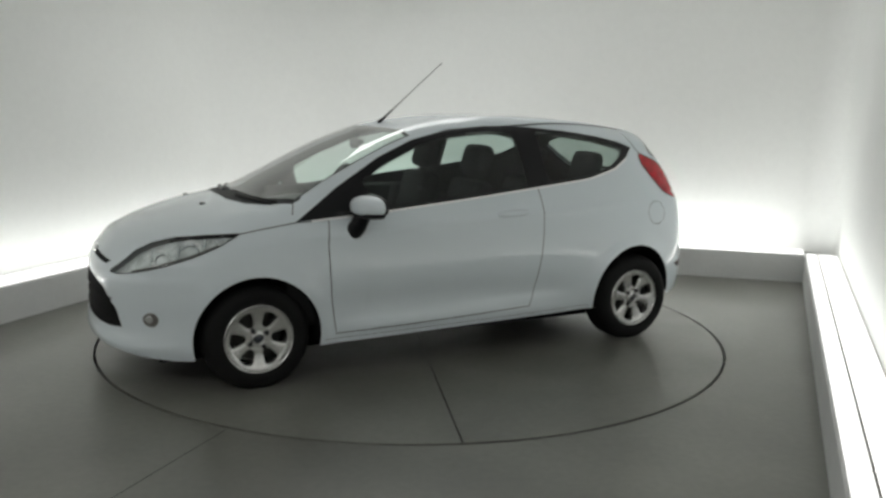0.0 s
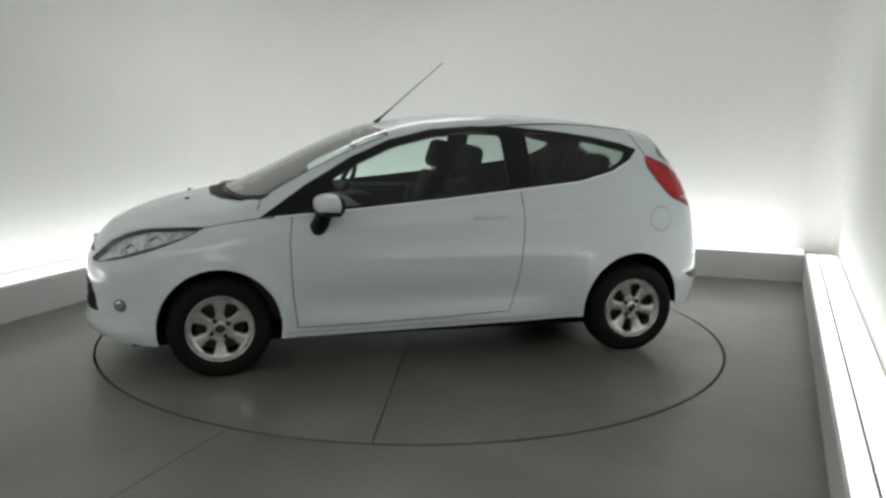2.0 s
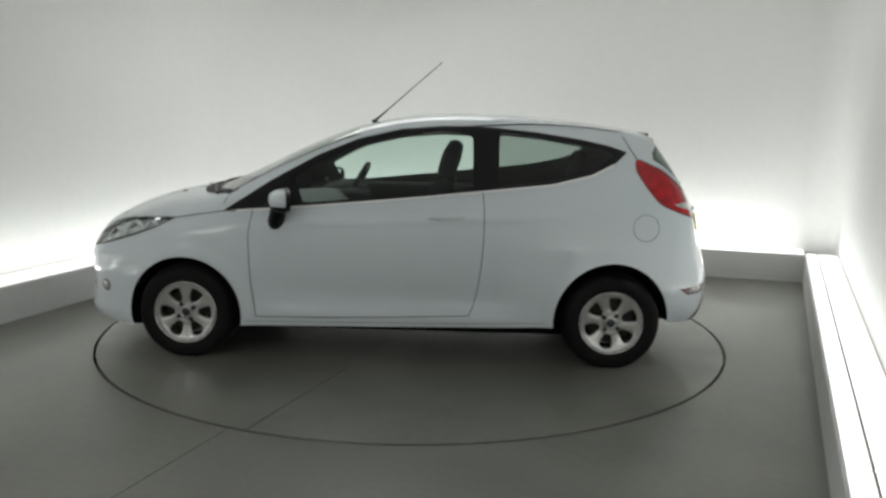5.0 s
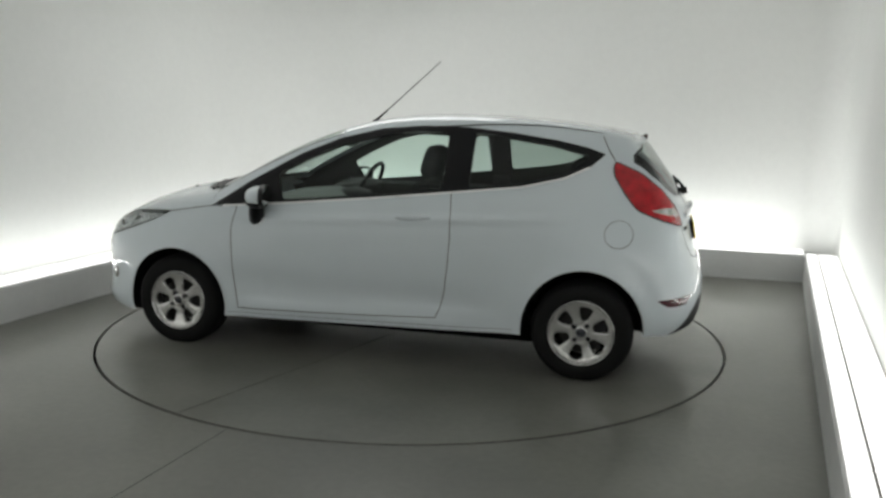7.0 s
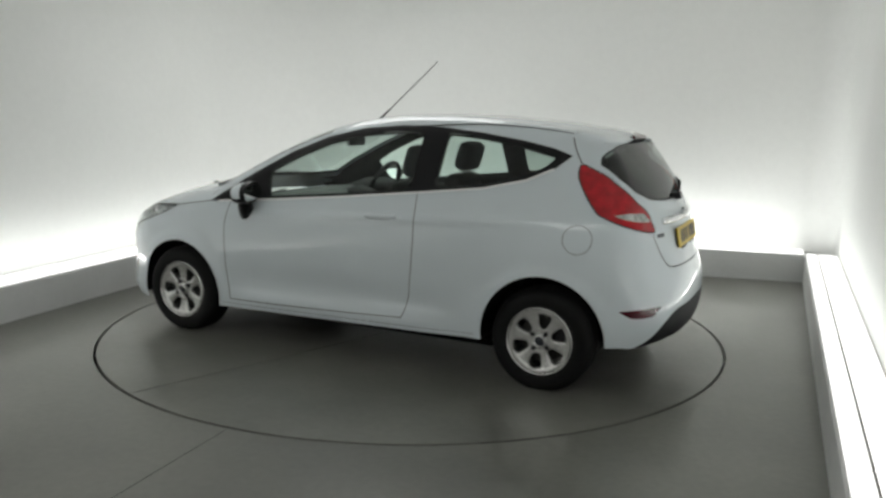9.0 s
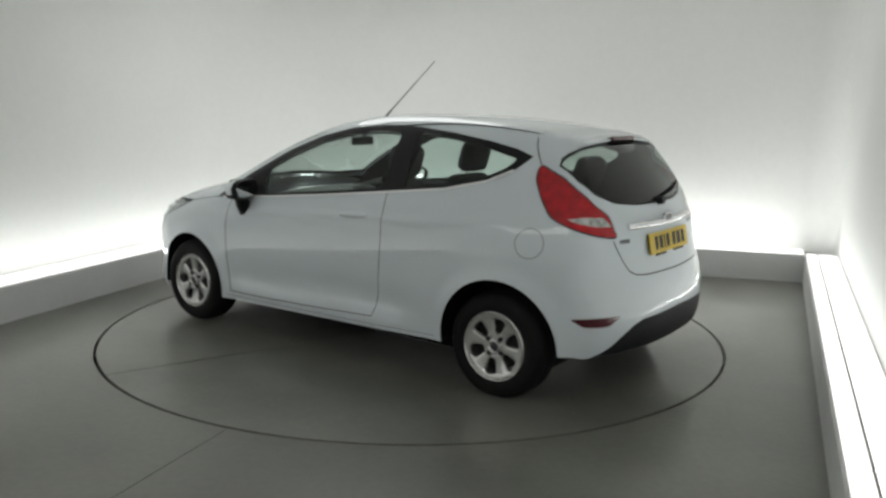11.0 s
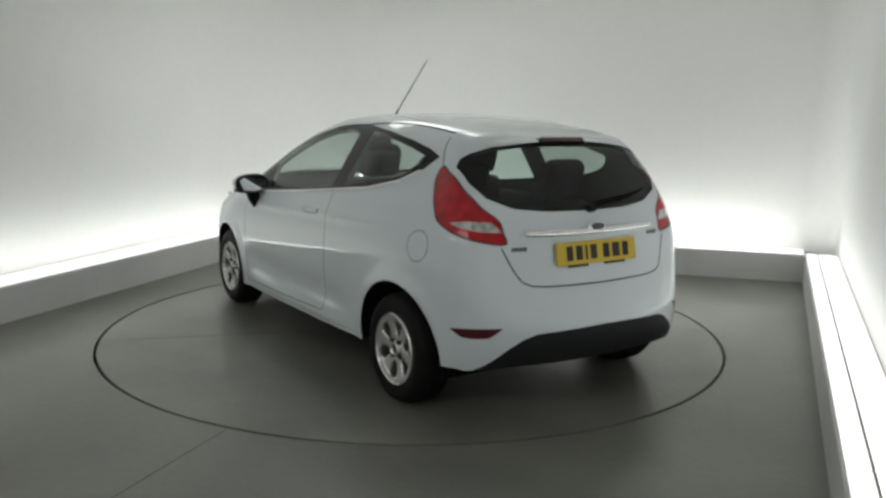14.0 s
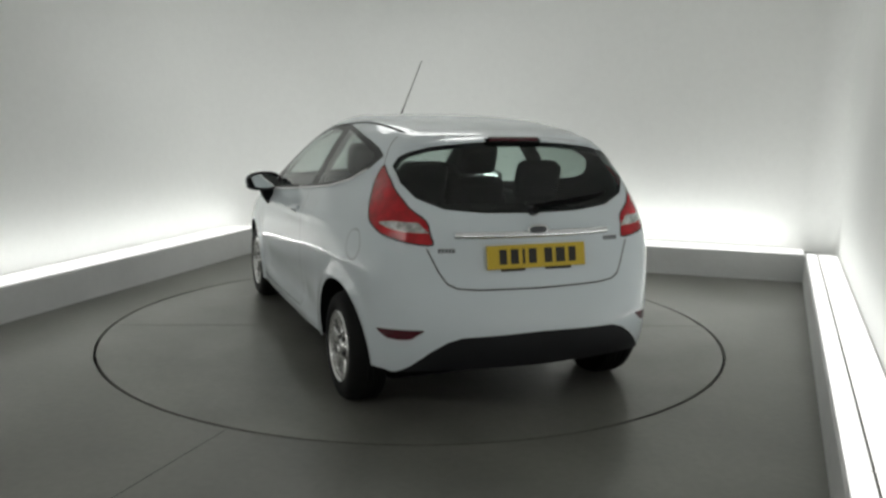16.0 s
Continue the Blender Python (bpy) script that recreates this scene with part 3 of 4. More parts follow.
DOOR = [(0.875, 0.885), (0.90, 0.75), (0.895, 0.50), (0.865, 0.262), (0.45, 0.268), (-0.37, 0.297), (-0.415, 0.42), (-0.448, 0.65),
        (-0.45, 0.88), (-0.44, 1.018), (-0.42, 1.37), (-0.21, 1.375), (0.05, 1.352), (0.30, 1.292), (0.53, 1.197), (0.80, 1.045)]
HEAD = [(1.348, 0.822), (1.53, 0.814), (1.66, 0.802), (1.76, 0.774), (1.84, 0.736), (1.968, 0.615), (1.91, 0.620), (1.74, 0.668), (1.59, 0.716), (1.46, 0.765)]
TAIL = [(-1.322, 1.210), (-1.470, 1.148), (-1.580, 1.062), (-1.664, 0.962), (-1.711, 0.850), (-1.655, 0.880), (-1.56, 0.914), (-1.457, 0.956), (-1.388, 1.037), (-1.320, 1.140)]
SCREEN = [(1.24, 0.0), (1.23, 0.2), (1.18, 0.40), (1.10, 0.53), (1.03, 0.638), (0.88, 0.605), (0.67, 0.575), (0.45, 0.532), (0.297, 0.505), (0.335, 0.27), (0.355, 0.0)]
COWL = [(1.33, 0.0), (1.32, 0.27), (1.255, 0.45), (1.15, 0.57), (1.05, 0.66), (1.0, 0.65), (1.0, 0.0)]
REAR_GLASS = [(0.0, 1.00), (0.25, 1.004), (0.43, 1.022), (0.55, 1.07), (0.60, 1.135), (0.606, 1.205), (0.58, 1.24), (0.54, 1.264), (0.43, 1.292), (0.24, 1.312), (0.0, 1.318)]
GATE = [(0.0, 0.655), (0.34, 0.66), (0.455, 0.688), (0.515, 0.80), (0.55, 0.90), (0.60, 1.03), (0.615, 1.20), (0.55, 1.30), (0.0, 1.36)]
VALANCE = [(0.0, 0.455), (0.40, 0.447), (0.47, 0.425), (0.54, 0.38), (0.63, 0.295), (0.68, 0.255), (0.72, 0.15), (0.0, 0.15)]
REFLECT = [(-1.59, 0.467), (-1.68, 0.476), (-1.777, 0.483), (-1.745, 0.436), (-1.70, 0.430), (-1.647, 0.431)]
REVERSE = [(-1.535, 0.955), (-1.60, 0.967), (-1.652, 0.961), (-1.684, 0.913), (-1.66, 0.917), (-1.59, 0.936)]
GRILLE = [(0.0, 0.575), (0.20, 0.562), (0.39, 0.531), (0.515, 0.433), (0.56, 0.345), (0.46, 0.335), (0.0, 0.33)]
SLOT = [(0.0, 0.678), (0.20, 0.674), (0.40, 0.664), (0.36, 0.645), (0.0, 0.652)]
BONNET = [(1.33, 0.0), (1.32, 0.27), (1.255, 0.45), (1.15, 0.57), (1.10, 0.70), (1.38, 0.70), (1.62, 0.62), (1.80, 0.50), (1.93, 0.33), (1.985, 0.0)]


def arch(hx, r, wide=1.0):
    return [(hx + r * wide * math.cos(a), HUB_Z + r * math.sin(a)) for a in np.linspace(-0.5, math.pi + 0.5, 34)]


def skin_part(bm, layer, codes, name, mat, parent, label="", inward=0.0, both=True):
    """The faces with these codes as one part; both: joined with their mirror image."""
    faces = [f for f in bm.faces if f[layer] in codes]
    idx = {}
    pts, polys = [], []
    for f in faces:
        row = []
        for v in f.verts:
            if v.index not in idx:
                idx[v.index] = len(pts)
                pts.append(tuple(v.co))
            row.append(idx[v.index])
        polys.append(row)

    def build(sides):
        P, F, N = [], [], []
        nl = skin_normal(np.array(pts))
        moved = np.array(pts) - nl * inward
        for s in sides:
            base = len(P)
            P += [(x, y * s, z) for x, y, z in moved]
            N += [(n[0], n[1] * s if abs(p[1]) > 1e-4 else 0.0, n[2]) for n, p in zip(nl, pts)]
            F += [[base + i for i in (r if s > 0 else reversed(r))] for r in polys]
        me = bpy.data.meshes.new(name)
        me.from_pydata(P, [], F)
        for m in (mat if isinstance(mat, list) else [mat]):
            me.materials.append(m)
        for p in me.polygons:
            p.use_smooth = True
        me.normals_split_custom_set_from_vertices(N)
        ob = new(name, me)
        ob.parent = parent
        if label:
            tagged(ob, label=label)
        return ob
    return [build((1, -1))] if both else [build((1,)), build((-1,))]


def car_skin(car):
    bm = skin_half()
    layer = bm.faces.layers.int.new("kind")
    # trim the underside
    bmesh.ops.bisect_plane(bm, geom=bm.verts[:] + bm.edges[:] + bm.faces[:], dist=1e-5, plane_co=(0, 0, 0.185), plane_no=(0, 0, 1), clear_inner=True)
    sill = [(0.98, 0.10), (0.97, 0.205), (0.0, 0.222), (-0.88, 0.238), (-0.9, 0.10)]
    carve(bm, layer, sill, "side", -1)
    tail_under = [(-1.40, 0.1), (-1.42, 0.262), (-1.60, 0.268), (-1.70, 0.25), (-1.80, 0.23), (-1.80, 0.1)]
    carve(bm, layer, tail_under, "side", -1)
    carve(bm, layer, [(0.0, 0.1), (0.0, 0.283), (0.45, 0.29), (0.60, 0.278), (0.72, 0.255), (0.72, 0.1)], "rear", -1)
    carve(bm, layer, [(0.0, 0.1), (0.0, 0.245), (0.35, 0.24), (0.55, 0.222), (0.74, 0.187), (0.74, 0.1)], "front", -1)
    carve(bm, layer, arch(HUB_F, 0.333), "side", -1)
    carve(bm, layer, arch(HUB_R, 0.352, 0.95), "side", -1)
    carve(bm, layer, DLO, "side", 1)
    carve(bm, layer, rounded(DOOR_GLASS, 0.03), "side", 2, (1,))
    carve(bm, layer, CORNER_GLASS, "side", 3, (1,))
    carve(bm, layer, rounded(QUARTER, 0.03), "side", 4, (1,))
    carve(bm, layer, rounded(HEAD, 0.02), "side", 6)
    carve(bm, layer, rounded(TAIL, 0.03), "side", 7)
    carve(bm, layer, REVERSE, "side", 17, (7,))
    carve(bm, layer, SCREEN, "top", 8)
    carve(bm, layer, COWL, "top", 16)
    carve(bm, layer, REAR_GLASS, "rear", 9)
    carve(bm, layer, GATE, "rear", 10)
    carve(bm, layer, VALANCE, "rear", 11)
    carve(bm, layer, GRILLE, "front", 12)
    carve(bm, layer, SLOT, "front", 13)
    carve(bm, layer, DOOR, "side", 14)
    carve(bm, layer, BONNET, "top", 15)
    dead = [f for f in bm.faces if f[layer] == -1]
    bmesh.ops.delete(bm, geom=dead, context="FACES")
    bm.verts.index_update()
    bm.normal_update()
    P = lambda *a, **k: skin_part(bm, layer, *a, **k)
    P((0,), "body_shell", M_PAINT, car, "glossy white painted body shell")
    P((15,), "bonnet", M_PAINT, car, "white bonnet")
    doors = P((14,), "door", M_PAINT, car, "white side door", both=False)
    P((1,), "window_surround", M_BLACK, car, "gloss black pillar trim", both=False)
    for d, w in zip(doors, P((2,), "door_window", M_GLASS, car, "clear door glass", both=False)):
        w.parent = d
    P((3,), "corner_window", M_BLACK, car, "small dark corner pane", both=False)
    P((4,), "quarter_window", M_TINT, car, "fixed rear side glass", both=False)
    heads = P((6,), "headlight", M_LENS, car, "clear swept-back headlamp lens", both=False)
    for h, bowl in zip(heads, P((6,), "reflector", M_REFLECTOR, car, "silver headlamp reflector", inward=0.028, both=False)):
        bowl.parent = h
    P((16,), "windscreen_cowl", M_PLASTIC, car, "black plastic scuttle under the windscreen")
    tails = P((7,), "tail_light", M_RED, car, "tall red tail lamp", both=False)
    for t, lens in zip(tails, P((17,), "reversing_lens", M_REVERSE, car, "clear reversing lamp lens", both=False)):
        lens.parent = t
    P((8,), "windscreen", M_SCREEN, car, "raked windscreen glass")
    P((9,), "rear_window", M_TINT, car, "dark rear window glass")
    gate = P((10,), "tailgate", M_PAINT, car, "white tailgate")[0]
    P((11,), "rear_valance", M_PLASTIC, car, "dark grey textured lower bumper")
    P((12,), "lower_grille", M_LINER, car, "black lower grille")
    P((13,), "upper_grille", M_LINER, car, "black grille slot under the bonnet")
    # inner lining: the closed skin again, a little further in
    keep = [f for f in bm.faces if f[layer] in (0, 1, 7, 10, 14, 17) and f.calc_center_median().z > 0.3
            and -1.75 < f.calc_center_median().x < 1.2]
    idx, pts, polys = {}, [], []
    for f in keep:
        row = []
        for v in f.verts:
            if v.index not in idx:
                idx[v.index] = len(pts)
                pts.append(tuple(v.co))
            row.append(idx[v.index])
        polys.append(row)
    pn = np.array(pts)
    pn = pn - skin_normal(pn) * 0.028
    pn[:, 1] = np.maximum(pn[:, 1], 0)
    me = bpy.data.meshes.new("cabin_lining")
    n = len(pn)
    me.from_pydata([tuple(p) for p in pn] + [(p[0], -p[1], p[2]) for p in pn], [],
                   [list(reversed(r)) for r in polys] + [[i + n for i in r] for r in polys])
    me.materials.append(M_TRIM)
    me.materials.append(M_HEADLINE)
    for p in me.polygons:
        p.use_smooth = True
        if p.center.z > 1.33:
            p.material_index = 1
    ob = new("cabin_lining", me)
    ob.parent = car
    tagged(ob, label="dark grey cabin lining with a pale roof lining")
    bm.free()
    return doors, tails, gate, heads


# ---------------------------------------------------------------- the car's fittings
def tyre_and_rim(car, name, x, y, phase, label):
    """One road wheel; y > 0 faces the car's left."""
    s = 1 if y > 0 else -1
    wheel = new(name)
    wheel.parent = car
    wheel.matrix_basis = pose(x, y, HUB_Z, 0, 0, 0 if s > 0 else 180)
    tagged(wheel, label=label)
    bm = bmesh.new()
    R = HUB_Z + 0.010
    prof = [(0.174, -0.01), (0.184, 0.0), (0.206, 0.009), (0.242, 0.010), (0.261, 0.0), (0.275, -0.018), (R, -0.04)]
    for k in range(1, 4):
        yy = -0.04 - k * 0.028
        prof += [(R, yy), (R - 0.006, yy - 0.003), (R - 0.006, yy - 0.007), (R, yy - 0.010)]
    prof += [(R, -0.15), (0.272, -0.172), (0.24, -0.182), (0.20, -0.182), (0.18, -0.165)]
    lathe(bm, prof, 96)
    # the tread lies flat where the car's weight presses it on the deck
    for v in bm.verts:
        v.co.z = max(v.co.z, 0.001 - HUB_Z)
    bmesh.ops.recalc_face_normals(bm, faces=bm.faces[:])
    part("tyre", bm, M_RUBBER, wheel, "black rubber tyre", True, 40)
    # rim lip and barrel
    bm = bmesh.new()
    lathe(bm, [(0.186, -0.004), (0.1845, 0.006), (0.180, 0.009), (0.176, 0.006), (0.172, -0.006), (0.168, -0.03), (0.160, -0.16)], 72)
    bmesh.ops.recalc_face_normals(bm, faces=bm.faces[:])
    rim = part("rim", bm, M_ALLOY, wheel, "silver six-spoke alloy rim", True, 50)
    # six flat spokes with chamfered flanks: waisted near the hub, flared to the lip
    radii = [0.046, 0.058, 0.068, 0.0725, 0.077, 0.086, 0.100, 0.115, 0.128, 0.138, 0.1455, 0.150, 0.153, 0.162, 0.172]
    for k in range(6):
        bm = bmesh.new()
        a0 = phase + k * math.tau / 6
        front, back = [], []
        for i, r in enumerate(radii):
            t = (r - radii[0]) / (radii[-1] - radii[0])
            hole = min(1.0, max(0.0, (r - 0.068) / (0.153 - 0.068)))
            gap = (0.0155 + 0.026 * hole) * max(0.0, 1 - abs(2 * hole - 1) ** 5) ** 0.4
            half = math.pi / 6 - gap / r
            h = 0.002 - 0.016 * (1 - t) ** 1.4 - 0.004 * math.sin(math.pi * t)
            row_f, row_b = [], []
            for u, drop in ((-1, 0.009), (-0.86, 0.002), (-0.62, 0.0), (0, 0.0015), (0.62, 0.0), (0.86, 0.002), (1, 0.009)):
                a = a0 + half * u
                row_f.append(bm.verts.new((r * math.cos(a), h - drop * min(1.0, gap * 60), r * math.sin(a))))
                row_b.append(bm.verts.new((r * math.cos(a), h - 0.034, r * math.sin(a))))
            front.append(row_f)
            back.append(row_b)
        for i in range(len(radii) - 1):
            for j in range(6):
                bm.faces.new((front[i][j], front[i][j + 1], front[i + 1][j + 1], front[i + 1][j]))
            bm.faces.new((front[i][0], front[i + 1][0], back[i + 1][0], back[i][0]))
            bm.faces.new((front[i][6], back[i][6], back[i + 1][6], front[i + 1][6]))
        bmesh.ops.recalc_face_normals(bm, faces=bm.faces[:])
        part("spoke", bm, M_ALLOY, wheel, "", True, 24)
    bm = bmesh.new()
    lathe(bm, [(0.064, -0.03), (0.064, -0.020), (0.043, -0.017), (0.039, -0.006), (0.036, 0.003), (0.030, 0.004), (0.024, -0.004)], 36)
    bmesh.ops.recalc_face_normals(bm, faces=bm.faces[:])
    hub = part("hub", bm, M_ALLOY, wheel, "", True)
    bm = bmesh.new()
    rings = lathe(bm, [(0.026, -0.008), (0.025, -0.004), (0.019, -0.002), (0.006, -0.001)], 28)
    bm.faces.new(rings[-1])
    bmesh.ops.recalc_face_normals(bm, faces=bm.faces[:])
    part("centre_cap", bm, M_BLUE, wheel, "dark round centre cap", True)
    for k in range(4):
        bm = bmesh.new()
        a = phase + 0.5 + k * math.tau / 4
        c = Vector((0.053 * math.cos(a), -0.012, 0.053 * math.sin(a)))
        tube(bm, [c - Vector((0, 0.01, 0)), c + Vector((0, 0.006, 0))], 0.0125, 6)
        part("wheel_nut", bm, M_PLASTIC, wheel)
    bm = bmesh.new()
    rings = lathe(bm, [(0.13, -0.085), (0.13, -0.07), (0.055, -0.07), (0.05, -0.04)], 40)
    bm.faces.new(rings[-1])
    bmesh.ops.recalc_face_normals(bm, faces=bm.faces[:])
    part("brake_disc", bm, M_DISCSTEEL, wheel, "dull steel brake disc", True, 30)
    bm = bmesh.new()
    slab(bm, (-0.13, -0.10, -0.02), (-0.07, -0.05, 0.09), 0.008)
    part("brake_caliper", bm, M_PLASTIC, wheel)
    return wheel


def arch_liner(car, hx, r, wide):
    for s in (1, -1):
        bm = bmesh.new()
        rows = []
        for a in np.linspace(-0.32, math.pi + 0.32, 30):
            x, z = hx + r * wide * math.cos(a), HUB_Z + r * math.sin(a)
            x, z = (x, max(z, 0.285 if x < -1.3 else 0.25 if x < 0 else 0.222))
            y_out = lift([(x, max(z, 0.2))], "side", -0.004)[0][0][1]
            y_out = min(max(y_out, 0.66), 0.86)
            rows.append([bm.verts.new((x, s * y, z)) for y in (y_out, y_out - 0.03, 0.45)])
        for a, b in zip(rows, rows[1:]):
            for j in range(2):
                bm.faces.new((a[j], a[j + 1], b[j + 1], b[j]))
        bm.faces.new([r_[2] for r_ in rows])
        bmesh.ops.recalc_face_normals(bm, faces=bm.faces[:])
        part("wheel_arch_liner", bm, M_LINER, car, "black wheel arch liner", True)


def shell_of(bm, prof, m, n=20):
    """An egg-like closed form: prof gives (along, half width, half height) rings along x, then m is applied."""
    rings = []
    for a, w, h in prof:
        ring = []
        for k in range(n):
            t = k * math.tau / n
            c, s = math.cos(t), math.sin(t)
            e = 0.86
            ring.append(bm.verts.new(m @ Vector((a, w * math.copysign(abs(c) ** e, c), h * math.copysign(abs(s) ** e, s)))))
        rings.append(ring)
    for u, v in zip(rings, rings[1:]):
        for k in range(n):
            bm.faces.new((u[k], u[(k + 1) % n], v[(k + 1) % n], v[k]))
    bm.faces.new(list(reversed(rings[0])))
    bm.faces.new(rings[-1])
    bmesh.ops.recalc_face_normals(bm, faces=bm.faces[:])


def door_mirror(car, s):
    root = new("door_mirror")
    root.parent = car
    tagged(root, label="door mirror with a white cap, a black housing and stalk")
    c = Vector((0.705, s * 0.868, 0.952))
    turn = Matrix.Translation(c) @ Euler((0, 0, s * radians(16))).to_matrix().to_4x4() @ Matrix.Diagonal((0.66, 1.2, 0.98, 1.0))
    bm = bmesh.new()
    shell_of(bm, [(0.096, 0.020, 0.012), (0.090, 0.046, 0.028), (0.074, 0.072, 0.042), (0.045, 0.092, 0.054), (0.01, 0.103, 0.060), (-0.02, 0.107, 0.062), (-0.045, 0.107, 0.061)], turn, 24)
    part("cap", bm, M_PAINT, root, "rounded white mirror cap", True, 50)
    bm = bmesh.new()
    shell_of(bm, [(-0.04, 0.108, 0.066), (-0.066, 0.109, 0.067), (-0.080, 0.103, 0.062), (-0.060, 0.095, 0.053)], turn, 24)
    part("housing", bm, M_BLACK, root, "black mirror housing", True, 40)
    bm = bmesh.new()
    shell_of(bm, [(0.0, 0.088, 0.051), (-0.0025, 0.088, 0.051)], turn @ Matrix.Translation((-0.080, 0, 0)) @ Euler((0, radians(-7), -s * radians(17))).to_matrix().to_4x4(), 24)
    part("mirror_glass", bm, M_MIRROR, root, "mirror glass")
    bm = bmesh.new()
    shell_of(bm, [(0.075, 0.070, 0.012), (0.04, 0.094, 0.024), (0.0, 0.104, 0.028), (-0.05, 0.106, 0.030)], turn @ Matrix.Translation((0, -0.006 * s, -0.040)), 24)
    part("lower_housing", bm, M_BLACK, root, "", True, 50)
    bm = bmesh.new()
    a, b = Vector((0.748, s * 0.782, 0.808)), Vector((0.715, s * 0.850, 0.912))
    tube(bm, [a - Vector((0, s * 0.02, 0.01)), a, (a + b) / 2 + Vector((0, s * 0.008, -0.006)), b], [0.052, 0.052, 0.046, 0.044], 14)
    part("stalk", bm, M_BLACK, root, "black mirror stalk", True, 50)


def seat(car, x, y, back_w, rear=False):
    root = new("rear_seat" if rear else "front_seat")
    root.parent = car
    tagged(root, label="charcoal cloth rear bench" if rear else "charcoal cloth front seat with a tall headrest")
    bm = bmesh.new()
    slab(bm, (x - 0.02, y - back_w, 0.36), (x + 0.50, y + back_w, 0.54), 0.05, seg=3)
    part("cushion", bm, M_SEAT, root, "", True, 60)
    bm = bmesh.new()
    tilt = Matrix.Translation((x, y, 0.48)) @ Euler((0, radians(-17), 0)).to_matrix().to_4x4()
    h = 0.50 if rear else 0.58
    slab(bm, (-0.07, -back_w, 0.0), (0.06, back_w, h), 0.05, tilt, 3)
    if not rear:
        for t in (1, -1):
            slab(bm, (-0.03, t * back_w - 0.05, 0.03), (0.10, t * back_w + 0.05, h - 0.12), 0.04, tilt, 3)
    part("backrest", bm, M_SEAT, root, "", True, 60)
    for hy in ((-0.34, 0.34) if rear else (0.0,)):
        bm = bmesh.new()
        slab(bm, (-0.05, hy - 0.13, h + 0.025), (0.065, hy + 0.13, h + (0.25 if rear else 0.225)), 0.05, tilt, 4)
        head = part("headrest", bm, M_SEAT, root, "", True, 70)
        for t in (-0.05, 0.05):
            bm = bmesh.new()
            tube(bm, [tilt @ Vector((0.0, hy + t, h - 0.03)), tilt @ Vector((0.0, hy + t, h + 0.06))], 0.006, 6)
            part("headrest_post", bm, M_STEEL, head)


def cabin(car):
    bm = bmesh.new()
    slab(bm, (-1.30, -0.62, 0.24), (1.15, 0.62, 0.30), 0.01)
    slab(bm, (0.55, -0.74, 0.29), (1.12, 0.74, 0.80), 0.04)
    part("floor_pan", bm, M_TRIM, car, "dark cabin floor and bulkhead")
    bm = bmesh.new()
    shell_of(bm, [(0.42, 0.60, 0.10), (0.48, 0.66, 0.14), (0.62, 0.69, 0.15), (0.85, 0.66, 0.13), (1.02, 0.58, 0.09)],
             Matrix.Translation((0, 0, 0.775)) @ Matrix.Identity(4), 28)
    dash = part("dashboard", bm, M_DASH, car, "dark grey moulded dashboard", True, 50)
    bm = bmesh.new()
    shell_of(bm, [(0.36, 0.10, 0.03), (0.42, 0.17, 0.06), (0.55, 0.19, 0.06), (0.66, 0.15, 0.02)], Matrix.Translation((0, -0.36, 0.91)), 18)
    part("instrument_hood", bm, M_TRIM, dash, "", True, 50)
    bm = bmesh.new()
    shell_of(bm, [(0.30, 0.10, 0.22), (0.42, 0.13, 0.25), (0.60, 0.15, 0.2)], Matrix.Translation((0, 0, 0.70)), 18)
    part("centre_console", bm, M_PLASTIC, dash, "", True, 50)
    # steering wheel on the car's right
    wh = new("steering_wheel")
    wh.parent = car
    wh.matrix_basis = Matrix.Translation((0.44, -0.36, 0.915)) @ Euler((0, radians(-26), 0)).to_matrix().to_4x4()
    tagged(wh, label="black three-spoke steering wheel")
    bm = bmesh.new()
    ring = [(0.0, 0.182 * math.cos(a), 0.182 * math.sin(a)) for a in np.linspace(0, math.tau, 41)]
    tube(bm, ring, 0.016, 8, False)
    part("wheel_rim", bm, M_PLASTIC, wh, "", True, 60)
    bm = bmesh.new()
    slab(bm, (0.005, -0.07, -0.07), (0.05, 0.07, 0.05), 0.02)
    for a in (0.15, math.pi - 0.15, math.pi * 1.5):
        tube(bm, [(0.03, 0, 0), (0.002, 0.18 * math.cos(a), 0.18 * math.sin(a))], 0.016, 6)
    part("boss", bm, M_PLASTIC, wh, "", True, 60)
    seat(car, -0.04, 0.37, 0.20)
    seat(car, -0.04, -0.37, 0.20)
    seat(car, -0.93, 0.0, 0.58, True)
    bm = bmesh.new()
    slab(bm, (0.42, -0.085, 1.215), (0.45, 0.115, 1.275), 0.012)
    tube(bm, [(0.44, 0, 1.26), (0.42, 0, 1.32)], 0.012, 8)
    part("interior_mirror", bm, M_PLASTIC, car, "black interior mirror", True, 40)
    bm = bmesh.new()
    slab(bm, (-1.60, -0.56, 0.86), (-1.12, 0.56, 0.885), 0.008)
    part("parcel_shelf", bm, M_TRIM, car, "dark parcel shelf")
    # pillars between the side windows, seen from inside
    for s in (1, -1):
        bm = bmesh.new()
        slab(bm, (-0.53, s * 0.70 - 0.02, 0.60), (-0.40, s * 0.70 + 0.02, 1.0), 0.012)
        part("pillar_trim", bm, M_TRIM, car)
        bm = bmesh.new()
        slab(bm, (-0.40, s * 0.73 - 0.035, 0.32), (0.85, s * 0.73 + 0.035, 0.925), 0.03)
        part("door_card", bm, M_TRIM, car, "dark door card", True, 50)


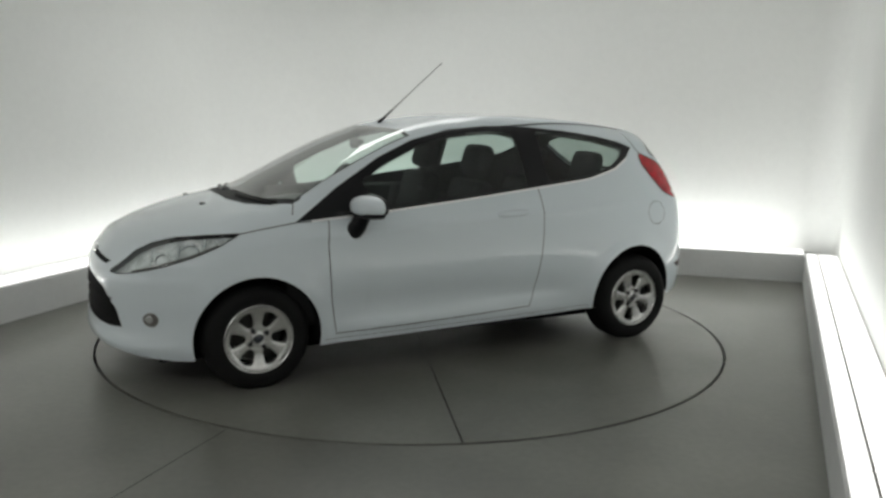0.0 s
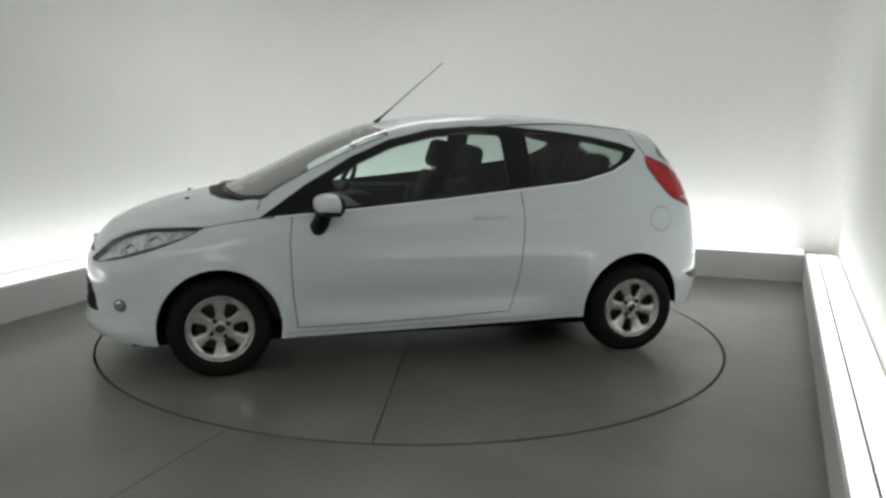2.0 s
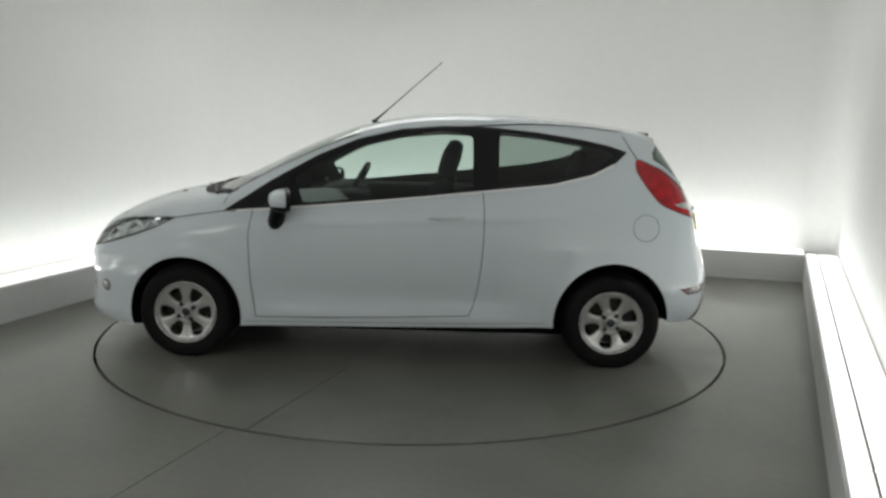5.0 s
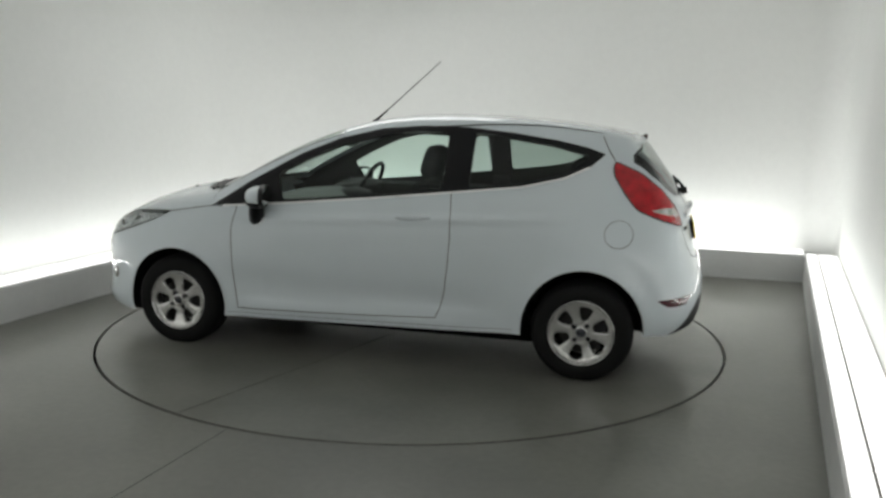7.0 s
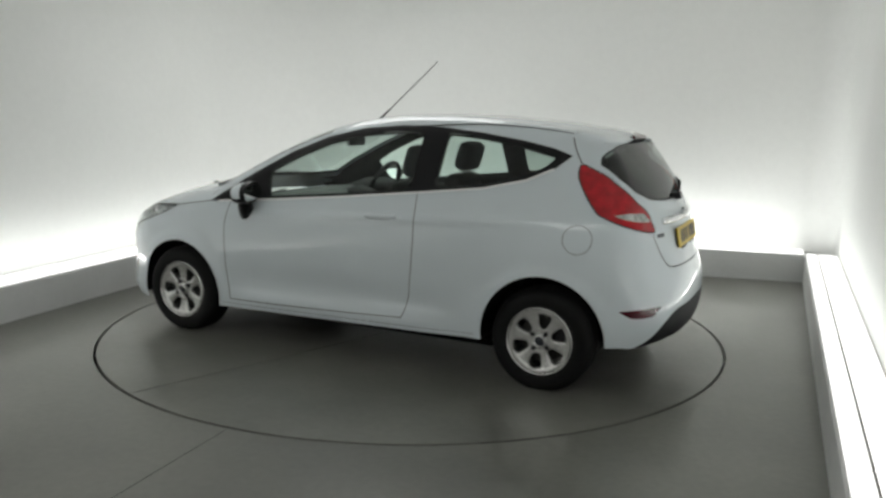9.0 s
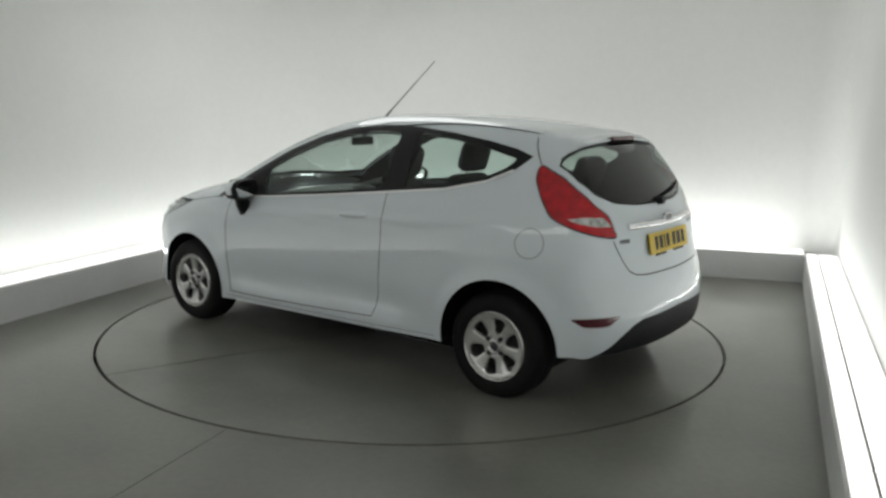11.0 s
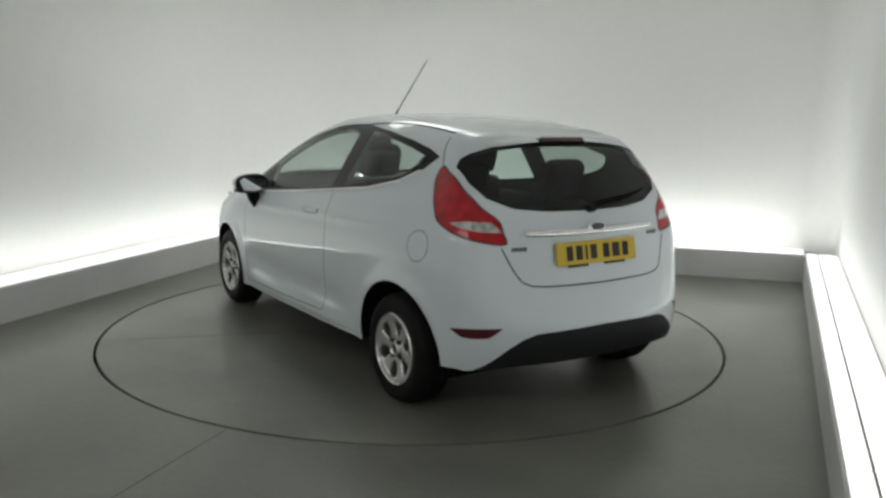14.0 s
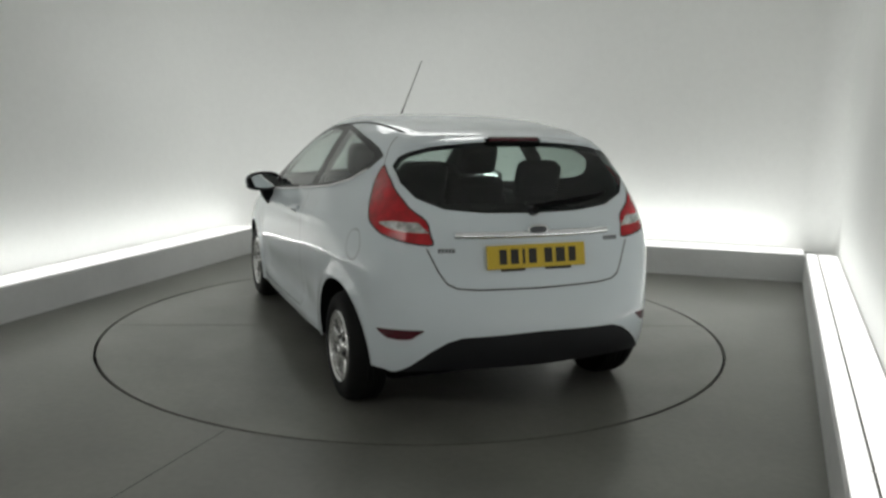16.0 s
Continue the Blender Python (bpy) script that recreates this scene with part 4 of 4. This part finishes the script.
def seams(car, doors, tails, heads):
    for s in (False, True):
        door, tail, head = doors[int(s)], tails[int(s)], heads[int(s)]

        def line(name, pts, view, width, mat, off=0.0012, closed=False, label="", parent=car):
            bm = bmesh.new()
            ribbon(bm, pts, view, width, off, closed, s)
            return part(name, bm, mat, parent, label, True)
        line("door_gap", [(0.885, 0.875), (0.903, 0.75), (0.898, 0.60), (0.89, 0.45), (0.865, 0.262), (0.45, 0.27), (0.0, 0.284), (-0.37, 0.299),
                          (-0.395, 0.35), (-0.42, 0.45), (-0.44, 0.60), (-0.45, 0.75), (-0.45, 0.90), (-0.44, 1.012)], "side", 0.0048, M_GAPLINE)
        line("bonnet_gap", [(1.375, 0.815), (1.25, 0.838), (1.06, 0.868), (0.885, 0.876)], "side", 0.006, M_SEAM)
        line("pillar_gap", [(1.07, 0.905), (1.045, 0.965)], "side", 0.005, M_SEAM)
        line("fuel_flap", [(-1.370 + 0.075 * math.cos(a), 0.826 + 0.074 * math.sin(a)) for a in np.linspace(0, math.tau, 40)[:-1]], "side", 0.0038, M_GREYGAP, closed=True)
        line("waist_strip", [(0.98, 0.871), (0.78, 0.887), (0.50, 0.912), (0.04, 0.957), (-0.46, 1.012), (-0.83, 1.054), (-1.06, 1.107), (-1.19, 1.168)], "side", 0.012, M_SATIN, 0.008, label="thin bright waist strip")
        line("tailgate_gap", [(-1.328, 1.205), (-1.285, 1.27), (-1.25, 1.335)], "side", 0.006, M_SEAM)
        line("tailgate_gap", [(0.535, 0.845), (0.488, 0.74), (0.455, 0.688), (0.41, 0.667), (0.32, 0.659), (0.0, 0.655)], "rear", 0.007, M_SEAM)
        line("roof_gap", [(-1.25, 0.495), (-1.275, 0.30), (-1.285, 0.0)], "top", 0.005, M_GREYGAP)
        line("roof_ditch", [(0.0, 0.525), (-0.4, 0.530), (-0.8, 0.520), (-1.24, 0.49)], "top", 0.014, M_SEAM)
        line("windscreen_edge", [(1.03, 0.638), (0.88, 0.605), (0.67, 0.575), (0.45, 0.532), (0.297, 0.505)], "top", 0.008, M_SEAM)
        line("tail_light_edge", rounded(TAIL, 0.03), "side", 0.008, M_SEAM, closed=True, parent=tail)
        line("headlight_edge", rounded(HEAD, 0.02), "side", 0.006, M_GAPLINE, closed=True, parent=head)
        line("rear_window_edge", [p for p in REAR_GLASS], "rear", 0.012, M_BLACK)
        line("sill_line", [(0.93, 0.232), (0.4, 0.24), (-0.82, 0.262)], "side", 0.003, M_GREYGAP)
        # reflector set in the bumper
        bm = bmesh.new()
        patch(bm, rounded(REFLECT, 0.01), "side", 0.002, s)
        part("bumper_reflector", bm, M_DEEPRED, car, "dark red bumper reflector", True, 40)
        # fog lamp: round lens in a ring
        bm = bmesh.new()
        patch(bm, [(1.80 + 0.034 * math.cos(a), 0.398 + 0.036 * math.sin(a)) for a in np.linspace(0, math.tau, 25)[:-1]], "side", 0.002, s)
        fog = part("fog_light", bm, M_STEEL, car, "small round front fog lamp", True, 40)
        bm = bmesh.new()
        patch(bm, [(1.807 + 0.017 * math.cos(a), 0.400 + 0.020 * math.sin(a)) for a in np.linspace(0, math.tau, 25)[:-1]], "side", 0.003, s, 0.001)
        part("lens", bm, M_CHROME, fog, "", True, 40)
        # door handle: a shallow cup with a bar across
        bm = bmesh.new()
        patch(bm, rounded([(-0.155, 0.845), (-0.24, 0.835), (-0.32, 0.850), (-0.32, 0.89), (-0.23, 0.90), (-0.15, 0.888)], 0.02), "side", 0.001, s)
        cup = part("handle_cup", bm, M_PAINT, door, "", True, 40)
        bm = bmesh.new()
        ps = [(-0.135, 0.866), (-0.18, 0.870), (-0.23, 0.872), (-0.28, 0.874), (-0.335, 0.876)]
        p, _ = lift(ps, "side", 0.0)
        off = [-0.004, 0.008, 0.011, 0.008, -0.004]
        sg = -1 if s else 1
        tube(bm, [(q[0], sg * (q[1] + o), q[2]) for q, o in zip(p, off)], [0.014, 0.019, 0.020, 0.019, 0.015], 14)
        part("door_handle", bm, M_PAINT, door, "white pull handle", True, 60)
        # upright ribs and a dark base strip in the lamp's tray
        for x, z0, z1 in ((1.545, 0.745, 0.805), (1.672, 0.70, 0.785), (1.80, 0.665, 0.745)):
            ps = lift([(x, z0), (x - 0.012, (z0 + z1) / 2), (x - 0.02, z1)], "side", -0.016)[0]
            bm = bmesh.new()
            tube(bm, [(q[0], sg * q[1], q[2]) for q in ps], [0.006, 0.008, 0.006], 8)
            part("lamp_rib", bm, M_CHROME, head, "", True, 60)
        base = lift([(1.47, 0.772), (1.60, 0.722), (1.74, 0.678), (1.88, 0.638)], "side", -0.014)[0]
        bm = bmesh.new()
        tube(bm, [(q[0], sg * q[1], q[2]) for q in base], [0.006, 0.010, 0.010, 0.006], 8)
        part("lamp_base", bm, M_STEEL, head, "", True, 60)
        # lamp units behind the headlamp lens
        for x, z, r in ((1.60, 0.765, 0.050), (1.74, 0.72, 0.042), (1.49, 0.79, 0.028)):
            bm = bmesh.new()
            q = lift([(x, z)], "side", -0.034)[0][0]
            lathe(bm, [(r, 0.02), (r * 0.96, 0.024), (r * 0.9, 0.015), (r * 0.55, -0.004), (r * 0.3, -0.006), (r * 0.02, 0.004)], 22)
            m = Matrix.Translation((q[0], sg * q[1], q[2])) @ Euler((0, 0, -sg * radians(35) + (math.pi if s else 0))).to_matrix().to_4x4()
            for v in bm.verts:
                v.co = m @ v.co
            bmesh.ops.recalc_face_normals(bm, faces=bm.faces[:])
            part("headlight_bowl", bm, M_CHROME, head, "bright headlamp bowl", True, 50)
            bm = bmesh.new()
            lathe(bm, [(r * 1.16, 0.004), (r * 1.13, 0.010), (r * 1.04, 0.013), (r * 1.0, 0.010)], 22)
            for v in bm.verts:
                v.co = m @ v.co
            bmesh.ops.recalc_face_normals(bm, faces=bm.faces[:])
            part("bezel", bm, M_REFLECTOR, head, "", True, 50)


def rear_fittings(car):
    # bright strip over the plate
    bm = bmesh.new()
    ys = np.linspace(0.405, 0.0, 14)
    rows = []
    for dz, off in ((-0.020, 0.0), (-0.017, 0.011), (-0.008, 0.019), (0.004, 0.019), (0.012, 0.011), (0.016, 0.0)):
        p, _ = lift([(y, 0.904 + dz * (1 - 0.15 * (y / 0.405) ** 6)) for y in ys], "rear", off)
        rows.append([bm.verts.new(q) for q in list(p) + [v * (1, -1, 1) for v in reversed(p[:-1])]])
    for a, b in zip(rows, rows[1:]):
        for k in range(len(a) - 1):
            bm.faces.new((a[k], a[k + 1], b[k + 1], b[k]))
    bm.faces.new([row[0] for row in rows])
    bm.faces.new([row[-1] for row in rows])
    bmesh.ops.recalc_face_normals(bm, faces=bm.faces[:])
    part("tailgate_strip", bm, M_CHROME, car, "bright chrome strip over the plate", True, 60)
    bm = bmesh.new()
    q = lift([(0.0, 0.918)], "rear", 0.016)[0][0]
    shell_of(bm, [(q[0] + 0.012, 0.050, 0.021), (q[0] - 0.006, 0.056, 0.024), (q[0] - 0.009, 0.050, 0.020)], Matrix.Translation((0, 0, q[2])), 24)
    badge = part("badge", bm, M_CHROME, car, "oval chrome badge", True, 50)
    bm = bmesh.new()
    shell_of(bm, [(q[0] - 0.008, 0.046, 0.0175), (q[0] - 0.0105, 0.045, 0.0165)], Matrix.Translation((0, 0, q[2])), 24)
    part("badge_face", bm, M_BLUE, badge, "plain dark blue badge face", True, 40)
    # number plate with plain bars in place of its writing
    zc, half = 0.803, 0.26
    xc = lift([(0.0, zc)], "rear", 0.0)[0][0][0] - 0.003
    tilt = Matrix.Translation((xc, 0.010, zc)) @ Euler((0, radians(11), 0)).to_matrix().to_4x4()
    bm = bmesh.new()
    slab(bm, (-0.004, -half, -0.0555), (0.004, half, 0.0555), 0.003, tilt)
    plate = part("number_plate", bm, M_YELLOW, car, "yellow rear number plate")
    bm = bmesh.new()
    slab(bm, (0.0, -half * 0.92, -0.050), (0.04, half * 0.92, 0.050), 0.006, tilt)
    part("plate_holder", bm, M_PLASTIC, plate, "")
    y = 0.198
    for w in (0.040, 0.042, 0.014, 0.042, 0.0, 0.042, 0.050, 0.040):
        if w:
            bm = bmesh.new()
            slab(bm, (-0.0056, y - w, -0.034), (-0.0035, y, 0.036), 0.001, tilt)
            part("plate_bar", bm, M_INK, plate)
        y -= (w + 0.019) if w else 0.022
    for a, b in ((0.19, 0.065), (-0.04, -0.18)):
        bm = bmesh.new()
        slab(bm, (-0.006, b, -0.066), (0.004, a, -0.054), 0.002, tilt)
        part("plate_edge_bar", bm, M_INK, plate)
    # lettering bars at both ends of the tailgate
    for y0, y1, z in ((0.485, 0.405, 0.835), (-0.385, -0.475, 0.862)):
        bm = bmesh.new()
        for k in range(5):
            a = y0 + (y1 - y0) * k / 5
            b = a + (y1 - y0) / 5 * 0.78
            qs = lift([((abs(a) + abs(b)) / 2, z)], "rear", 0.0)[0][0]
            slab(bm, (qs[0] - 0.003, min(a, b), z - 0.010), (qs[0] + 0.004, max(a, b), z + 0.010), 0.001)
        part("model_lettering", bm, M_GREYGAP, car, "small grey lettering, too small to read")
    # high brake lamp and roof spoiler lip
    for name, half, off, r, mat, label in (("brake_light_housing", 0.150, 0.007, 0.017, M_LINER, "black brake lamp housing"),
                                          ("high_brake_light", 0.132, 0.022, 0.012, M_DEEPRED, "dark red high brake lamp")):
        bm = bmesh.new()
        pts = [(y, 1.316) for y in np.linspace(half, 0.0, 6)]
        p, _ = lift(pts, "rear", off)
        line = [tuple(v) for v in p] + [(v[0], -v[1], v[2]) for v in reversed(p[:-1])]
        tube(bm, line, r, 8)
        part(name, bm, mat, car, label, True, 60)
    bm = bmesh.new()
    pts = [(y, 1.346 - 0.15 * y * y) for y in np.linspace(0.50, 0.0, 16)]
    p, _ = lift(pts, "rear", 0.0)
    rows = []
    for q in list(p) + [q * (1, -1, 1) for q in reversed(p[:-1])]:
        k = max(0.0, 1 - (abs(q[1]) / 0.5) ** 4)
        rows.append([bm.verts.new((q[0] + dx, q[1], q[2] + dz)) for dx, dz in
                     ((0.07, 0.004), (0.0, 0.004), (-0.055 * k - 0.004, -0.014), (-0.058 * k - 0.004, -0.022), (-0.01, -0.018), (0.03, -0.016))])
    for a, b in zip(rows, rows[1:]):
        for j in range(6):
            bm.faces.new((a[j], a[(j + 1) % 6], b[(j + 1) % 6], b[j]))
    bm.faces.new(rows[0])
    bm.faces.new(list(reversed(rows[-1])))
    bmesh.ops.recalc_face_normals(bm, faces=bm.faces[:])
    part("roof_spoiler", bm, M_PAINT, car, "short white roof spoiler", True, 50)
    # rear wiper
    wip = new("rear_wiper")
    wip.parent = car
    tagged(wip, label="black rear wiper parked low on the glass")
    q = lift([(0.0, 1.0)], "rear", 0.0)[0][0]
    bm = bmesh.new()
    tube(bm, [(q[0] + 0.02, 0, q[2]), (q[0] - 0.035, 0, q[2] + 0.012)], [0.026, 0.020], 14)
    part("pivot", bm, M_BLACK, wip, "", True, 50)
    bm = bmesh.new()
    pts = lift([(0.001, 1.018), (0.12, 1.030), (0.24, 1.042), (0.36, 1.058)], "rear", 0.022)[0] * (1, -1, 1)
    tube(bm, [tuple(v) for v in pts], [0.010, 0.009, 0.007, 0.005], 8)
    part("arm", bm, M_LINER, wip, "", True, 60)
    bm = bmesh.new()
    pts = lift([(0.16, 1.030), (0.26, 1.038), (0.36, 1.052), (0.45, 1.075)], "rear", 0.010)[0] * (1, -1, 1)
    tube(bm, [tuple(v) for v in pts], 0.006, 6)
    part("blade", bm, M_LINER, wip, "", True, 60)
    # underside: plain black slabs, set low to block light under the car
    bm = bmesh.new()
    slab(bm, (-1.42, -0.60, 0.14), (1.76, 0.62, 0.26), 0.02)
    slab(bm, (-0.88, -0.66, 0.185), (0.97, 0.66, 0.25), 0.02)
    slab(bm, (-1.62, -0.50, 0.225), (-1.38, 0.50, 0.35), 0.02)
    part("underbody", bm, M_LINER, car, "black underbody")


def roof_and_front_fittings(car):
    aer = new("aerial")
    aer.parent = car
    tagged(aer, label="thin black roof aerial leaning back")
    a, b = Vector((0.275, 0, 1.382)), Vector((-0.165, 0, 1.768))
    d = (b - a).normalized()
    bm = bmesh.new()
    tube(bm, [a - d * 0.01, a + d * 0.012, a + d * 0.05, a + d * 0.12], [0.018, 0.012, 0.007, 0.0055], 10)
    part("foot", bm, M_BLACK, aer, "", True, 60)
    bm = bmesh.new()
    tube(bm, [a + d * 0.11, a + d * 0.3, b], [0.004, 0.0032, 0.0026], 8)
    part("rod", bm, M_BLACK, aer, "", True, 60)
    for s in (1, -1):
        bm = bmesh.new()
        q = lift([(1.452, 0.262)], "top", 0.0)[0][0]
        slab(bm, (q[0] - 0.018, s * q[1] - 0.013, q[2] - 0.004), (q[0] + 0.010, s * q[1] + 0.013, q[2] + 0.008), 0.003)
        part("washer_jet", bm, M_BLACK, car, "small black washer jet", True, 50)
    # front wipers, parked along the foot of the windscreen
    for y0, y1 in ((0.06, 0.58), (-0.50, -0.04)):
        wip = new("front_wiper")
        wip.parent = car
        tagged(wip, label="black front wiper parked on the scuttle")
        bm = bmesh.new()
        ys = np.linspace(y0, y1, 7)
        xs = [1.235 - 0.36 * abs(y) ** 2.0 for y in ys]
        p, _ = lift([(x, abs(y)) for x, y in zip(xs, ys)], "top", 0.004)
        tube(bm, [(q[0], y, q[2]) for q, y in zip(p, ys)], 0.007, 8)
        part("blade", bm, M_BLACK, wip, "", True, 60)
        bm = bmesh.new()
        tube(bm, [(q[0] + 0.03, y, q[2] - 0.008) for q, y in zip(p, ys)][2:], [0.016, 0.014, 0.012, 0.010, 0.008], 8)
        part("arm", bm, M_BLACK, wip, "", True, 60)
    # slats across the lower grille
    for z in (0.36, 0.42, 0.48):
        bm = bmesh.new()
        pts = [(y, z) for y in np.linspace(0.48, 0.0, 10)]
        p, _ = lift(pts, "front", 0.0)
        tube(bm, [tuple(q) for q in p] + [(q[0], -q[1], q[2]) for q in reversed(p[:-1])], 0.006, 6)
        part("grille_slat", bm, M_LINER, car, "", True, 60)
    bm = bmesh.new()
    q = lift([(0.0, 0.672)], "front", 0.006)[0][0]
    shell_of(bm, [(q[0] - 0.012, 0.055, 0.022), (q[0] + 0.006, 0.055, 0.022), (q[0] + 0.009, 0.048, 0.018)], Matrix.Translation((0, 0, q[2])), 24)
    part("badge", bm, M_CHROME, car, "oval chrome badge", True, 50)


def build_car():
    car = new("car")
    tagged(car, "white three-door hatchback car parked on the turntable", "car")
    doors, tails, gate, heads = car_skin(car)
    arch_liner(car, HUB_F, 0.334, 1.0)
    arch_liner(car, HUB_R, 0.353, 0.95)
    for x, y, ph in ((HUB_F, 0.812, 30), (HUB_R, 0.812, 10), (HUB_F, -0.812, 10), (HUB_R, -0.812, 50)):
        tyre_and_rim(car, "wheel", x, y, radians(ph), "silver six-spoke alloy wheel with a black tyre")
    for s in (1, -1):
        door_mirror(car, s)
    cabin(car)
    seams(car, doors, tails, heads)
    rear_fittings(car)
    roof_and_front_fittings(car)
    return car


SEAM_A = radians(71.4)
table = turntable()
the_car = build_car()


def motions():
    walk(table, [(t, pose(0, 0, 0, 0, 0, a)) for t, a in TURN])
    walk(the_car, [(t, pose(0, 0, 0, 0, 0, a) @ pose(0, 0.03, 0)) for t, a in TURN])


motions()
